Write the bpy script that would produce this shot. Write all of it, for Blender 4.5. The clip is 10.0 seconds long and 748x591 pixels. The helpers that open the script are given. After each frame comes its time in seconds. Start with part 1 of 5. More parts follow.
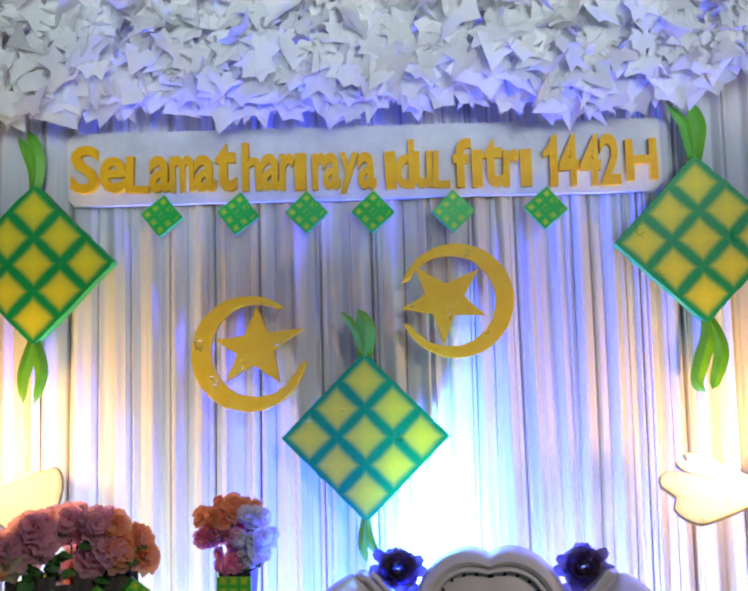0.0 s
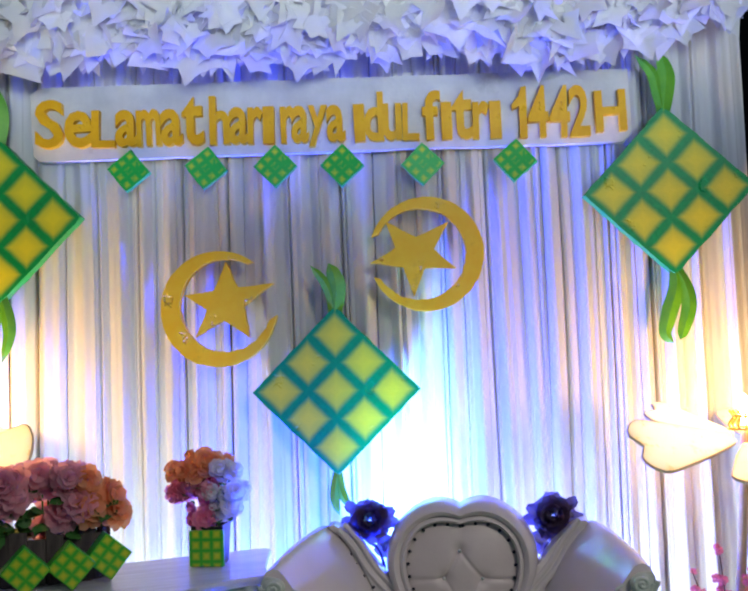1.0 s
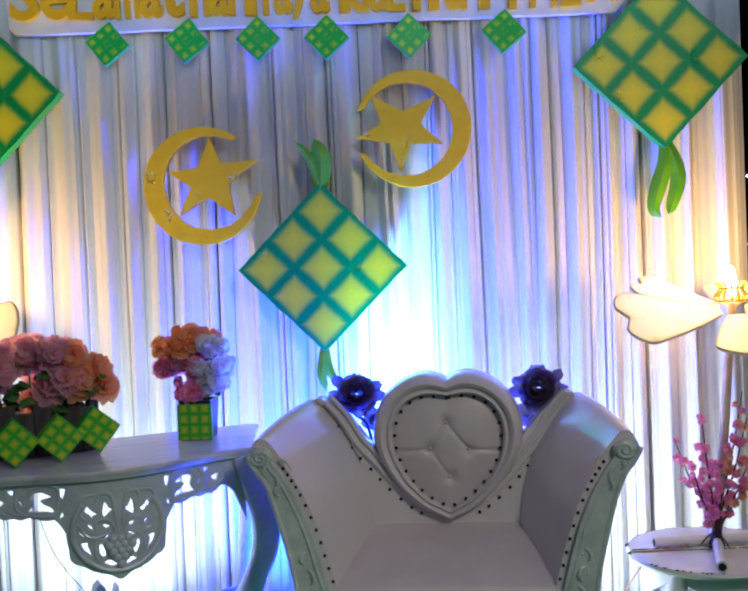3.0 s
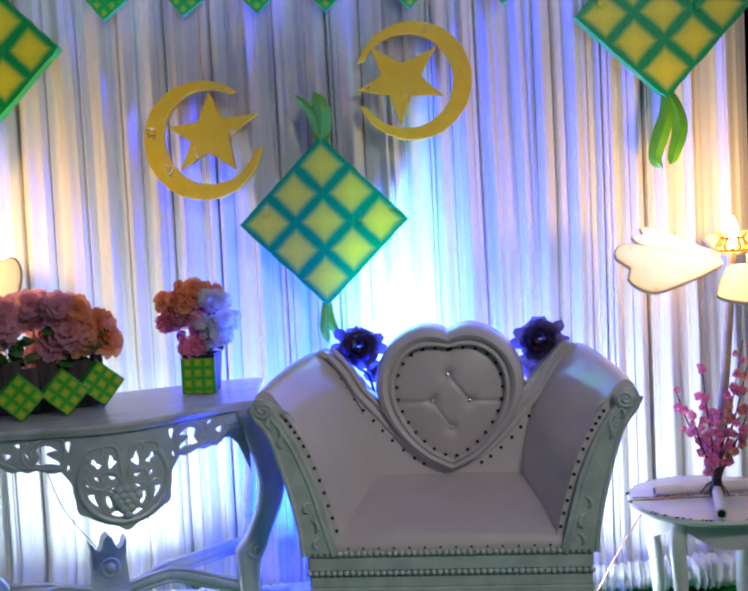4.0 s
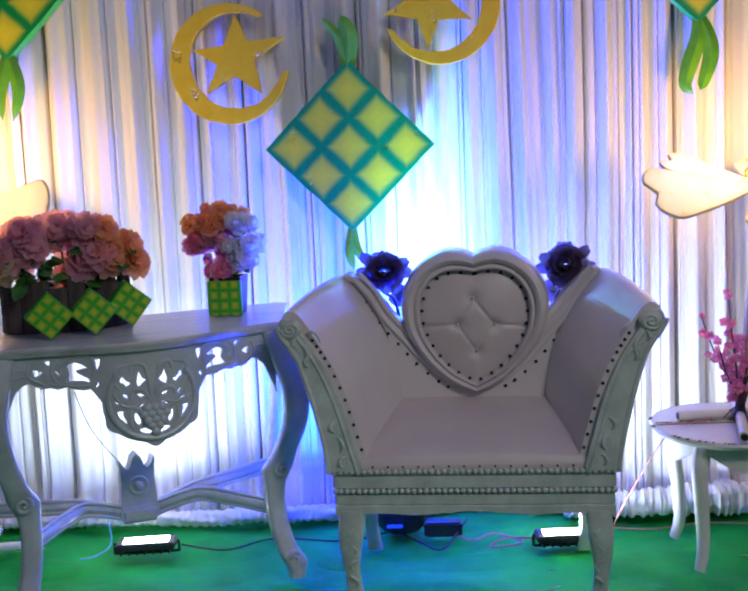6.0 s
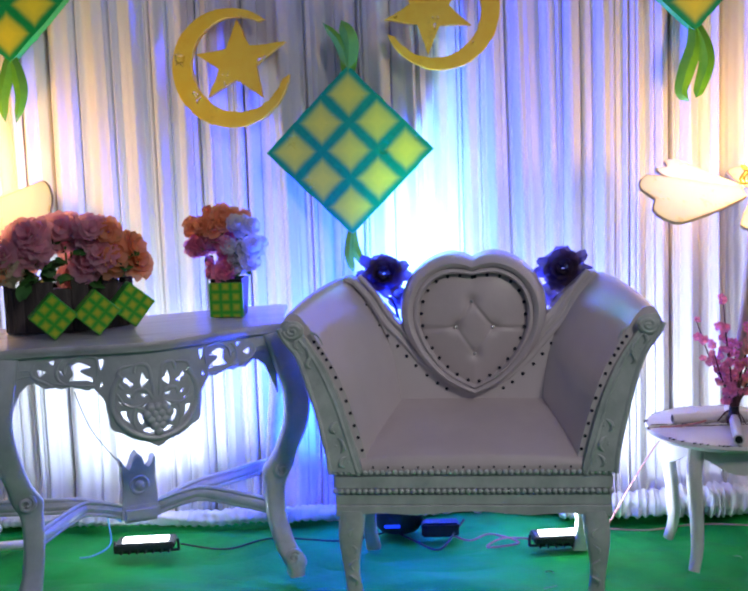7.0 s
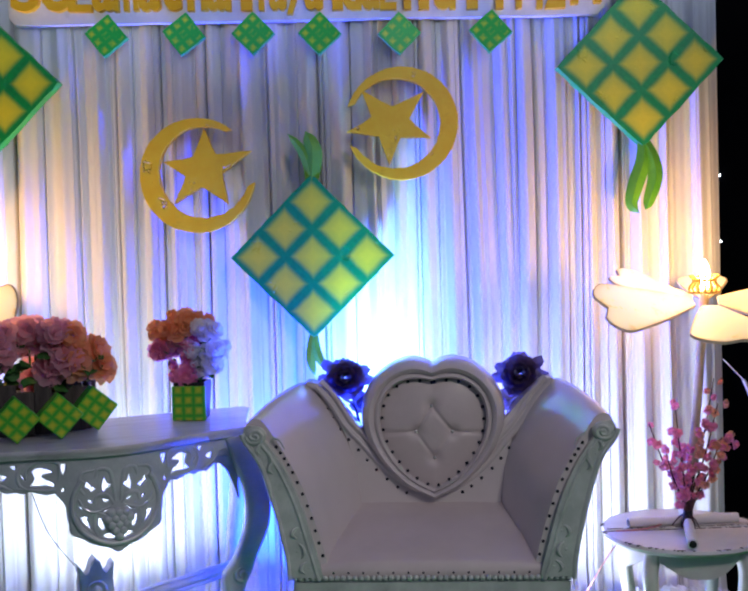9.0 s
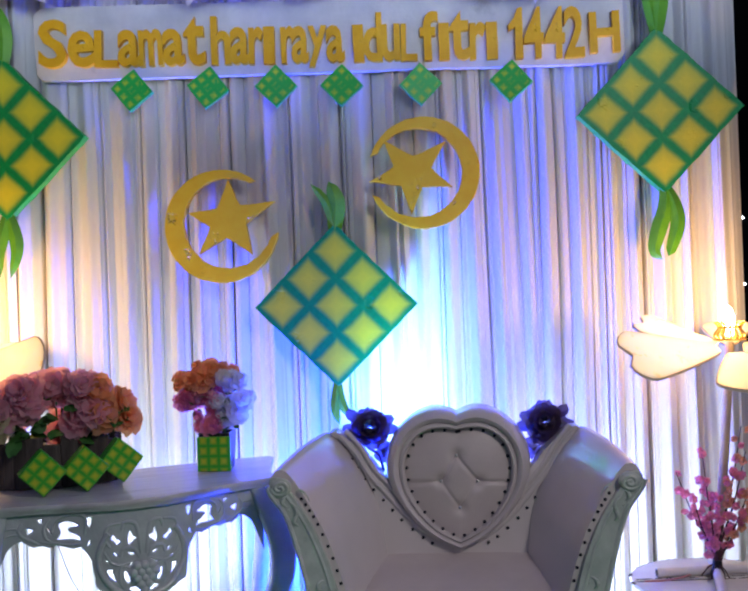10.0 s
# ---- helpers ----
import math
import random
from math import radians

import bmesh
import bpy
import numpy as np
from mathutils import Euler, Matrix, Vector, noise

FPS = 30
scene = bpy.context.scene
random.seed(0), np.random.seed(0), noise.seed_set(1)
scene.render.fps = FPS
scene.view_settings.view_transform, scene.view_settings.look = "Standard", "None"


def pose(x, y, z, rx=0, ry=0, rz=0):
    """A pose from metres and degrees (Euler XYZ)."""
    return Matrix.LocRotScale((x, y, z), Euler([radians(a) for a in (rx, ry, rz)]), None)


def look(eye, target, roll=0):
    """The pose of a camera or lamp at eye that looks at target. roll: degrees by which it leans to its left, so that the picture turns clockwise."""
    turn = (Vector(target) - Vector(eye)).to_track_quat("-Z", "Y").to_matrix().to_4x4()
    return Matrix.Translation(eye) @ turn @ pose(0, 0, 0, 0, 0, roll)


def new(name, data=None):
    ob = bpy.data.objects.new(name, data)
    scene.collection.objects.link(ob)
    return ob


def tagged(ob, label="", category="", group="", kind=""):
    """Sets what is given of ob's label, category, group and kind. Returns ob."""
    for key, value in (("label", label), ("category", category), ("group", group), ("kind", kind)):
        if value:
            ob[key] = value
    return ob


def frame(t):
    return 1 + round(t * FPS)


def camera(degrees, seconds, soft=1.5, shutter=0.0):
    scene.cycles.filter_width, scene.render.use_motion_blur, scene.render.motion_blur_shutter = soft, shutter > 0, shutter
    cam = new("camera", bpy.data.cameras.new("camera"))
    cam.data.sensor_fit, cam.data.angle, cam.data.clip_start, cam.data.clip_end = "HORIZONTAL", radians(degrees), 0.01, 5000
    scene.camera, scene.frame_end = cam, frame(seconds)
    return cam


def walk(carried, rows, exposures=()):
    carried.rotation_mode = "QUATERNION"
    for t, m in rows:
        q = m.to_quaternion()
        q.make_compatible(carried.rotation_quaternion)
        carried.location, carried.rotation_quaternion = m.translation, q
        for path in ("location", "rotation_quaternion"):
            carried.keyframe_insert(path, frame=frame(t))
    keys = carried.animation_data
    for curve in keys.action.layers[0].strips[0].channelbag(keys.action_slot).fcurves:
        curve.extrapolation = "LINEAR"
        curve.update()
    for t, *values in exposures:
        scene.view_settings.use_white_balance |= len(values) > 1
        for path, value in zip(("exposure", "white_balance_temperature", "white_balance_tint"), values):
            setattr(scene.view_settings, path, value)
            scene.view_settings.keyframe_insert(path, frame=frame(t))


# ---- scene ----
cam = camera(39.0, 10.0, soft=2.3)
PATH = [
    (0, (0.283, -3.727, 1.474), (0.159, -1.741, 1.67), -1.4),
    (0.5, (0.289, -3.721, 1.457), (0.189, -1.73, 1.62), -1.7),
    (1, (0.295, -3.718, 1.449), (0.218, -1.724, 1.57), -2.0),
    (1.5, (0.307, -3.715, 1.425), (0.243, -1.718, 1.511), -2.2),
    (2, (0.313, -3.705, 1.405), (0.256, -1.706, 1.448), -2.3),
    (2.5, (0.317, -3.697, 1.395), (0.253, -1.698, 1.379), -2.3),
    (3, (0.305, -3.69, 1.37), (0.239, -1.692, 1.3), -2.3),
    (4.5, (0.323, -3.704, 1.341), (0.238, -1.713, 1.171), -3.0),
    (5, (0.316, -3.704, 1.316), (0.227, -1.714, 1.133), -2.8),
    (5.5, (0.319, -3.708, 1.32), (0.206, -1.724, 1.096), -2.6),
    (6, (0.298, -3.715, 1.289), (0.176, -1.735, 1.038), -2.5),
    (7.5, (0.251, -3.784, 1.302), (0.183, -1.799, 1.067), -1.7),
    (8, (0.243, -3.806, 1.316), (0.214, -1.814, 1.137), -1.4),
    (8.5, (0.254, -3.818, 1.339), (0.238, -1.822, 1.211), -1.3),
    (9, (0.252, -3.823, 1.345), (0.238, -1.824, 1.268), -1.5),
    (9.5, (0.266, -3.829, 1.386), (0.228, -1.83, 1.334), -1.8),
    (10, (0.249, -3.833, 1.382), (0.195, -1.833, 1.379), -2.0),
]
walk(cam, [(t, look(eye, target, roll)) for t, eye, target, roll in PATH],
     [(0.0, 0.38, 6750, 0), (1.5, 0.24, 6600, -2), (3.0, 0.12, 6500, -4), (4.5, 0.05, 6250, 1), (6.0, 0.05, 6250, 5), (8.0, 0.03, 6250, 9), (9.0, 0.02, 6250, 9), (10.0, 0.06, 6300, 8)])

# ---- world and lights ----
world = bpy.data.worlds.new("night_hall")
scene.world = world
world.use_nodes = True
world.node_tree.nodes["Background"].inputs[0].default_value = (0.52, 0.55, 1.0, 1)
world.node_tree.nodes["Background"].inputs[1].default_value = 0.19
scene.view_settings.exposure = 0.0


def area(name, eye, target, power, colour, sx, sy, spread=180):
    d = bpy.data.lights.new(name, "AREA")
    d.shape, d.size, d.size_y, d.energy, d.color, d.spread = "RECTANGLE", sx, sy, power, colour, radians(spread)
    ob = new(name, d)
    ob.matrix_world = look(eye, target)
    return ob


def bulb_light(name, eye, power, colour, size=0.03):
    d = bpy.data.lights.new(name, "POINT")
    d.energy, d.color, d.shadow_soft_size = power, colour, size
    ob = new(name, d)
    ob.location = eye
    return ob


# area lamps added for the unseen hall lighting in front of the stage
area("hall_lamp_light", (0.9, -4.3, 2.05), (-0.1, 0.0, 3.16), 12.5, (0.78, 0.88, 1.0), 3.2, 0.4, 33)
area("hall_lamp_light_low", (2.0, -3.9, 3.2), (0.05, -0.7, 0.45), 5.6, (1.0, 0.90, 0.84), 0.6, 0.6, 55)
# floor floods that graze up the cloth
area("flood_light_left", (-0.725, -0.305, 0.085), (-0.79, -0.25, 0.42), 9.5, (0.78, 0.88, 1.0), 0.14, 0.07, 148)
area("flood_light_right", (0.69, -0.31, 0.085), (0.86, -0.30, 0.40), 9.5, (0.76, 0.84, 1.0), 0.13, 0.07, 145)
# blue stage lamp behind the chair
area("par_light", (0.10, -0.23, 0.15), (0.09, 0.01, 0.90), 100, (0.010, 0.040, 1.0), 0.13, 0.13, 142)
# unseen cyan-white lamp added behind the chair for the drape's hot spot
area("flood_light_middle", (0.29, -0.315, 0.11), (0.25, 0.02, 0.84), 3.2, (0.36, 0.82, 1.0), 0.12, 0.07, 30)
# warm lamp bulbs
bulb_light("flower_lamp_light_right", (1.320, -0.327, 1.290), 9.2, (1.0, 0.47, 0.10), 0.06)
bulb_light("flower_lamp_light_left", (-1.28, -0.272, 1.325), 9.2, (1.0, 0.47, 0.10), 0.06)


# ---- materials ----
def nodes_of(name):
    m = bpy.data.materials.new(name)
    m.use_nodes = True
    nt = m.node_tree
    return m, nt, nt.nodes["Principled BSDF"]


def ramp(nt, a, b, lo=0.3, hi=0.7):
    r = nt.nodes.new("ShaderNodeValToRGB")
    r.color_ramp.elements[0].position, r.color_ramp.elements[1].position = lo, hi
    r.color_ramp.elements[0].color, r.color_ramp.elements[1].color = (*a, 1), (*b, 1)
    return r


def noise_tex(nt, scale, detail=4, rough=0.55, stretch=None):
    tc = nt.nodes.new("ShaderNodeTexCoord")
    n = nt.nodes.new("ShaderNodeTexNoise")
    n.inputs["Scale"].default_value, n.inputs["Detail"].default_value, n.inputs["Roughness"].default_value = scale, detail, rough
    if stretch:
        mp = nt.nodes.new("ShaderNodeMapping")
        mp.inputs["Scale"].default_value = stretch
        nt.links.new(tc.outputs["Object"], mp.inputs[0])
        nt.links.new(mp.outputs[0], n.inputs["Vector"])
    else:
        nt.links.new(tc.outputs["Object"], n.inputs["Vector"])
    return n


def surface(name, a, b, rough=0.6, metal=0.0, scale=12, bump=0.2, fine=120, rough_var=0.12, dirt=None, coat=0.0,
            island=0.0, stretch=None, spec=0.5, sheen=0.0, obj_random=0.0):
    """A surface whose colour goes between a and b in patches, with fine relief, uneven gloss and, where given, dirt of that colour."""
    m, nt, p = nodes_of(name)
    n1 = noise_tex(nt, scale, 5, 0.6, stretch)
    col = ramp(nt, a, b)
    nt.links.new(n1.outputs["Fac"], col.inputs[0])
    out = col.outputs[0]
    if dirt:
        n3 = noise_tex(nt, scale * 0.35, 8, 0.72)
        mask = ramp(nt, (0, 0, 0), (1, 1, 1), 0.60, 0.74)
        nt.links.new(n3.outputs["Fac"], mask.inputs[0])
        mx = nt.nodes.new("ShaderNodeMixRGB")
        mx.inputs[2].default_value = (*dirt, 1)
        nt.links.new(mask.outputs[0], mx.inputs[0])
        nt.links.new(out, mx.inputs[1])
        out = mx.outputs[0]
    if island or obj_random:
        if island:
            g = nt.nodes.new("ShaderNodeNewGeometry").outputs["Random Per Island"]
        else:
            g = nt.nodes.new("ShaderNodeObjectInfo").outputs["Random"]
        hv = nt.nodes.new("ShaderNodeHueSaturation")
        mr = nt.nodes.new("ShaderNodeMapRange")
        k = island or obj_random
        mr.inputs["To Min"].default_value, mr.inputs["To Max"].default_value = 1 - k, 1 + k * 0.6
        nt.links.new(g, mr.inputs["Value"])
        nt.links.new(mr.outputs[0], hv.inputs["Value"])
        nt.links.new(out, hv.inputs["Color"])
        out = hv.outputs[0]
    nt.links.new(out, p.inputs["Base Color"])
    n2 = noise_tex(nt, fine, 3, 0.6, stretch)
    if bump:
        bp = nt.nodes.new("ShaderNodeBump")
        bp.inputs["Strength"].default_value, bp.inputs["Distance"].default_value = bump, 0.004
        nt.links.new(n2.outputs["Fac"], bp.inputs["Height"])
        nt.links.new(bp.outputs[0], p.inputs["Normal"])
    rr = nt.nodes.new("ShaderNodeMapRange")
    rr.inputs["To Min"].default_value, rr.inputs["To Max"].default_value = max(0.02, rough - rough_var), min(1, rough + rough_var)
    nt.links.new(n1.outputs["Fac"], rr.inputs["Value"])
    nt.links.new(rr.outputs[0], p.inputs["Roughness"])
    p.inputs["Metallic"].default_value = metal
    p.inputs["Specular IOR Level"].default_value = spec
    p.inputs["Coat Weight"].default_value = coat
    if sheen:
        p.inputs["Sheen Weight"].default_value = sheen
    return m


def glow(name, colour, strength):
    m, nt, p = nodes_of(name)
    p.inputs["Base Color"].default_value = (0.8, 0.8, 0.8, 1)
    p.inputs["Emission Color"].default_value, p.inputs["Emission Strength"].default_value = (*colour, 1), strength
    return m


def maths(nt, op, a, b=None):
    n = nt.nodes.new("ShaderNodeMath")
    n.operation = op
    for i, v in ((0, a), (1, b)):
        if v is None:
            continue
        if isinstance(v, (int, float)):
            n.inputs[i].default_value = v
        else:
            nt.links.new(v, n.inputs[i])
    return n.outputs[0]


def woven(name, cell, green, yellow, inner, outer, spots=0.0, square=False):
    """Airbrushed foam: rows of yellow squares with soft edges on green, along the sides of a square that stands on its corner."""
    m, nt, p = nodes_of(name)
    tc = nt.nodes.new("ShaderNodeTexCoord")
    wob = nt.nodes.new("ShaderNodeTexNoise")
    wob.inputs["Scale"].default_value, wob.inputs["Detail"].default_value = 1.6 / cell, 5
    nt.links.new(tc.outputs["Object"], wob.inputs["Vector"])
    sep = nt.nodes.new("ShaderNodeSeparateXYZ")
    nt.links.new(tc.outputs["Object"], sep.inputs[0])
    x, z = sep.outputs[0], sep.outputs[2]
    wv = maths(nt, "MULTIPLY", maths(nt, "SUBTRACT", wob.outputs["Fac"], 0.5), 0.10)
    far = None
    pair = (x, z) if square else (maths(nt, "ADD", x, z), maths(nt, "SUBTRACT", x, z))
    for q in pair:
        s = maths(nt, "ADD", maths(nt, "DIVIDE", q, cell if square else 1.41421 * cell), 50.5)
        d = maths(nt, "ABSOLUTE", maths(nt, "SUBTRACT", maths(nt, "FRACT", s), 0.5))
        far = d if far is None else maths(nt, "MAXIMUM", far, d)
    far = maths(nt, "ADD", far, wv)
    mr = nt.nodes.new("ShaderNodeMapRange")
    mr.interpolation_type = "SMOOTHSTEP"
    mr.inputs["From Min"].default_value, mr.inputs["From Max"].default_value = inner, outer
    nt.links.new(far, mr.inputs["Value"])
    grain = noise_tex(nt, 9 / cell, 4)
    gcol = ramp(nt, [c * 0.88 for c in green], [min(1, c * 1.14) for c in green])
    nt.links.new(grain.outputs["Fac"], gcol.inputs[0])
    # sprayed centre that turns lime towards the strips
    ycol = ramp(nt, yellow, [a * 0.62 + b * 0.38 for a, b in zip(yellow, green)], 0.10, outer)
    nt.links.new(far, ycol.inputs[0])
    mx = nt.nodes.new("ShaderNodeMixRGB")
    fac = mr.outputs[0]
    if spots:
        sp = noise_tex(nt, 1.1 / cell, 2)
        sr = ramp(nt, (0, 0, 0), (1, 1, 1), 0.5 - spots * 0.15, 0.62)
        nt.links.new(sp.outputs["Fac"], sr.inputs[0])
        fac = maths(nt, "MAXIMUM", fac, sr.outputs[0])
    nt.links.new(fac, mx.inputs[0])
    nt.links.new(ycol.outputs[0], mx.inputs[1])
    nt.links.new(gcol.outputs[0], mx.inputs[2])
    nt.links.new(mx.outputs[0], p.inputs["Base Color"])
    pit = noise_tex(nt, 70, 6, 0.7)
    bp = nt.nodes.new("ShaderNodeBump")
    bp.inputs["Strength"].default_value, bp.inputs["Distance"].default_value = 0.4, 0.004
    nt.links.new(pit.outputs["Fac"], bp.inputs["Height"])
    nt.links.new(bp.outputs[0], p.inputs["Normal"])
    p.inputs["Roughness"].default_value = 0.32
    return m


def dents(m, scale, strength):
    """Sparse knocks and pits in soft foam."""
    nt = m.node_tree
    p = nt.nodes["Principled BSDF"]
    n = noise_tex(nt, scale, 3, 0.6)
    r = ramp(nt, (1, 1, 1), (0, 0, 0), 0.63, 0.68)
    nt.links.new(n.outputs["Fac"], r.inputs[0])
    b = nt.nodes.new("ShaderNodeBump")
    b.inputs["Strength"].default_value, b.inputs["Distance"].default_value = strength, 0.012
    nt.links.new(r.outputs[0], b.inputs["Height"])
    old = p.inputs["Normal"].links
    if old:
        nt.links.new(old[0].from_socket, b.inputs["Normal"])
    nt.links.new(b.outputs[0], p.inputs["Normal"])


CLOTH = surface("drape_cloth", (0.74, 0.73, 0.75), (0.82, 0.81, 0.83), 0.62, scale=1.5, bump=0.08, fine=260, stretch=(6, 6, 0.5), sheen=0.15)
CARPET = surface("green_cloth", (0.012, 0.270, 0.036), (0.030, 0.440, 0.075), 0.62, scale=5, bump=0.5, fine=60, dirt=(0.006, 0.13, 0.06), spec=0.12)


def creased(m, scale, strength, depth):
    """Broad soft creases in loose cloth."""
    nt = m.node_tree
    p = nt.nodes["Principled BSDF"]
    n = noise_tex(nt, scale, 2, 0.45, (0.8, 1.3, 1))
    n.inputs["Distortion"].default_value = 0.5
    fold_line = maths(nt, "ABSOLUTE", maths(nt, "SUBTRACT", n.outputs["Fac"], 0.5))
    b = nt.nodes.new("ShaderNodeBump")
    b.inputs["Strength"].default_value, b.inputs["Distance"].default_value = strength, depth
    nt.links.new(fold_line, b.inputs["Height"])
    old = p.inputs["Normal"].links
    if old:
        nt.links.new(old[0].from_socket, b.inputs["Normal"])
    nt.links.new(b.outputs[0], p.inputs["Normal"])


creased(CARPET, 2.0, 0.8, 0.10)
BLACK = surface("black_void", (0.004, 0.004, 0.005), (0.009, 0.009, 0.011), 0.95, scale=3, bump=0.1, spec=0.05)
KET_BIG = woven("woven_big", 0.139, (0.003, 0.31, 0.062), (0.78, 0.74, 0.030), 0.27, 0.445)
KET_SMALL = woven("woven_small", 0.036, (0.015, 0.50, 0.045), (0.60, 0.72, 0.02), 0.05, 0.38, 1.0)
KET_BOX = woven("woven_box", 0.034, (0.03, 0.38, 0.02), (0.46, 0.52, 0.02), 0.10, 0.50, 0.0, True)
dents(KET_BIG, 13, 0.35)
FOAM_EDGE = surface("green_foam_edge", (0.02, 0.36, 0.07), (0.05, 0.52, 0.14), 0.4, scale=20, bump=0.4, fine=60)
LEAF_GREEN = surface("green_ribbon", (0.06, 0.30, 0.02), (0.17, 0.48, 0.03), 0.45, scale=9, bump=0.3, fine=40, dirt=(0.02, 0.16, 0.01))
GOLD = surface("gold_foam", (0.95, 0.55, 0.008), (0.98, 0.67, 0.02), 0.40, scale=14, bump=0.5, fine=40, dirt=(0.60, 0.36, 0.01))
dents(GOLD, 15, 1.0)
GOLD_LETTER = surface("gold_letter_foam", (0.82, 0.42, 0.006), (0.94, 0.56, 0.015), 0.42, scale=18, bump=0.4, fine=50, dirt=(0.58, 0.30, 0.01), spec=0.3)
dents(GOLD_LETTER, 22, 0.5)
FOAM_WHITE = surface("white_foam", (0.60, 0.60, 0.62), (0.80, 0.80, 0.80), 0.40, scale=8, bump=0.3, fine=70, dirt=(0.40, 0.40, 0.42))
PAPER = surface("white_paper_leaf", (0.78, 0.77, 0.76), (0.90, 0.89, 0.88), 0.6, scale=14, bump=0.25, fine=60, island=0.2)
PAPER_ONE = surface("white_paper_leaf_single", (0.80, 0.79, 0.78), (0.90, 0.89, 0.88), 0.6, scale=14, bump=0.25, fine=60, obj_random=0.16)
LEATHER = surface("white_leatherette", (0.52, 0.47, 0.47), (0.60, 0.55, 0.55), 0.30, scale=3, bump=0.10, fine=150, rough_var=0.02, coat=0.5)
LEATHER_IN = surface("mauve_leatherette", (0.45, 0.39, 0.385), (0.53, 0.465, 0.455), 0.36, scale=5, bump=0.16, fine=150, rough_var=0.06)
PAINT = surface("carved_white_paint", (0.34, 0.38, 0.355), (0.50, 0.54, 0.51), 0.36, scale=16, bump=0.4, fine=45, dirt=(0.22, 0.245, 0.24), coat=0.1)
PAINT_TABLE = surface("console_white_paint", (0.38, 0.41, 0.43), (0.54, 0.57, 0.59), 0.34, scale=11, bump=0.4, fine=45, dirt=(0.25, 0.26, 0.27), coat=0.15)
PAINT_ROUND = surface("chipped_white_paint", (0.66, 0.62, 0.60), (0.78, 0.74, 0.72), 0.4, scale=9, bump=0.2, fine=60, dirt=(0.42, 0.36, 0.33))
TABLE_TOP = surface("worn_table_paint", (0.36, 0.345, 0.35), (0.60, 0.60, 0.63), 0.32, scale=5, bump=0.35, fine=60, dirt=(0.26, 0.22, 0.20), coat=0.2, stretch=(1.0, 6.0, 6.0))
NAIL = surface("dark_nail", (0.012, 0.012, 0.02), (0.03, 0.03, 0.045), 0.3, metal=0.6, scale=60, bump=0.0)
CRYSTAL = surface("crystal_button", (0.7, 0.7, 0.66), (0.85, 0.85, 0.8), 0.12, metal=0.7, scale=90, bump=0.0)
ROSE_DARK = surface("dark_rose_cloth", (0.030, 0.020, 0.040), (0.07, 0.042, 0.07), 0.4, scale=25, bump=0.3, fine=60)
BLACK_POT = surface("black_plastic", (0.006, 0.006, 0.008), (0.016, 0.016, 0.02), 0.35, scale=20, bump=0.1)
WOOD_DARK = surface("weathered_wood", (0.025, 0.020, 0.017), (0.10, 0.085, 0.075), 0.75, scale=10, bump=0.5, fine=40, stretch=(6, 6, 0.6), obj_random=0.35)
STEM = surface("green_stem", (0.02, 0.10, 0.015), (0.06, 0.20, 0.04), 0.55, scale=20, bump=0.1)
TWIG = surface("brown_twig", (0.05, 0.02, 0.025), (0.11, 0.045, 0.05), 0.6, scale=30, bump=0.2)
PINK = surface("pink_petal", (0.80, 0.42, 0.52), (0.90, 0.62, 0.69), 0.7, scale=16, bump=0.2, fine=60, island=0.25)
MAGENTA = surface("magenta_petal", (0.78, 0.20, 0.38), (0.88, 0.42, 0.55), 0.55, scale=16, bump=0.2, fine=60, island=0.25)
ORANGE = surface("orange_petal", (0.90, 0.42, 0.20), (0.94, 0.58, 0.36), 0.55, scale=16, bump=0.2, fine=60, island=0.22)
WHITE_PETAL = surface("white_petal", (0.72, 0.72, 0.76), (0.82, 0.82, 0.84), 0.55, scale=16, bump=0.2, fine=60, island=0.15)
CREAM_PETAL = surface("cream_petal", (0.66, 0.60, 0.40), (0.76, 0.72, 0.52), 0.55, scale=16, bump=0.2, fine=60, island=0.2)
BLOSSOM = surface("pink_blossom", (0.84, 0.18, 0.40), (0.92, 0.40, 0.58), 0.5, scale=25, bump=0.2, fine=60, island=0.3)
BLOSSOM_O = surface("coral_blossom", (0.86, 0.34, 0.24), (0.92, 0.52, 0.36), 0.5, scale=25, bump=0.2, fine=60, island=0.3)
PLASTIC_WHITE = surface("white_pvc", (0.70, 0.68, 0.68), (0.78, 0.76, 0.76), 0.4, scale=14, bump=0.1, dirt=(0.45, 0.42, 0.40))
# the pole's yellow holds the warm light of its lamp; the blotches are dirt
POLE = surface("lamplit_pole", (0.52, 0.40, 0.25), (0.66, 0.53, 0.35), 0.5, scale=30, bump=0.2, dirt=(0.22, 0.15, 0.09))
BRASS = surface("gold_filigree", (0.50, 0.30, 0.07), (0.70, 0.46, 0.12), 0.3, metal=0.8, scale=30, bump=0.3)
CABLE_PINK = surface("pink_cable", (0.45, 0.16, 0.17), (0.55, 0.24, 0.24), 0.5, scale=20, bump=0.0)
CABLE_BLACK = surface("black_cable", (0.01, 0.01, 0.012), (0.025, 0.025, 0.03), 0.5, scale=20, bump=0.0)
CABLE_BLUE = surface("blue_cable", (0.10, 0.35, 0.62), (0.18, 0.48, 0.72), 0.5, scale=20, bump=0.0)
STRAW = surface("white_scrap", (0.60, 0.64, 0.66), (0.74, 0.76, 0.78), 0.6, scale=20, bump=0.0)
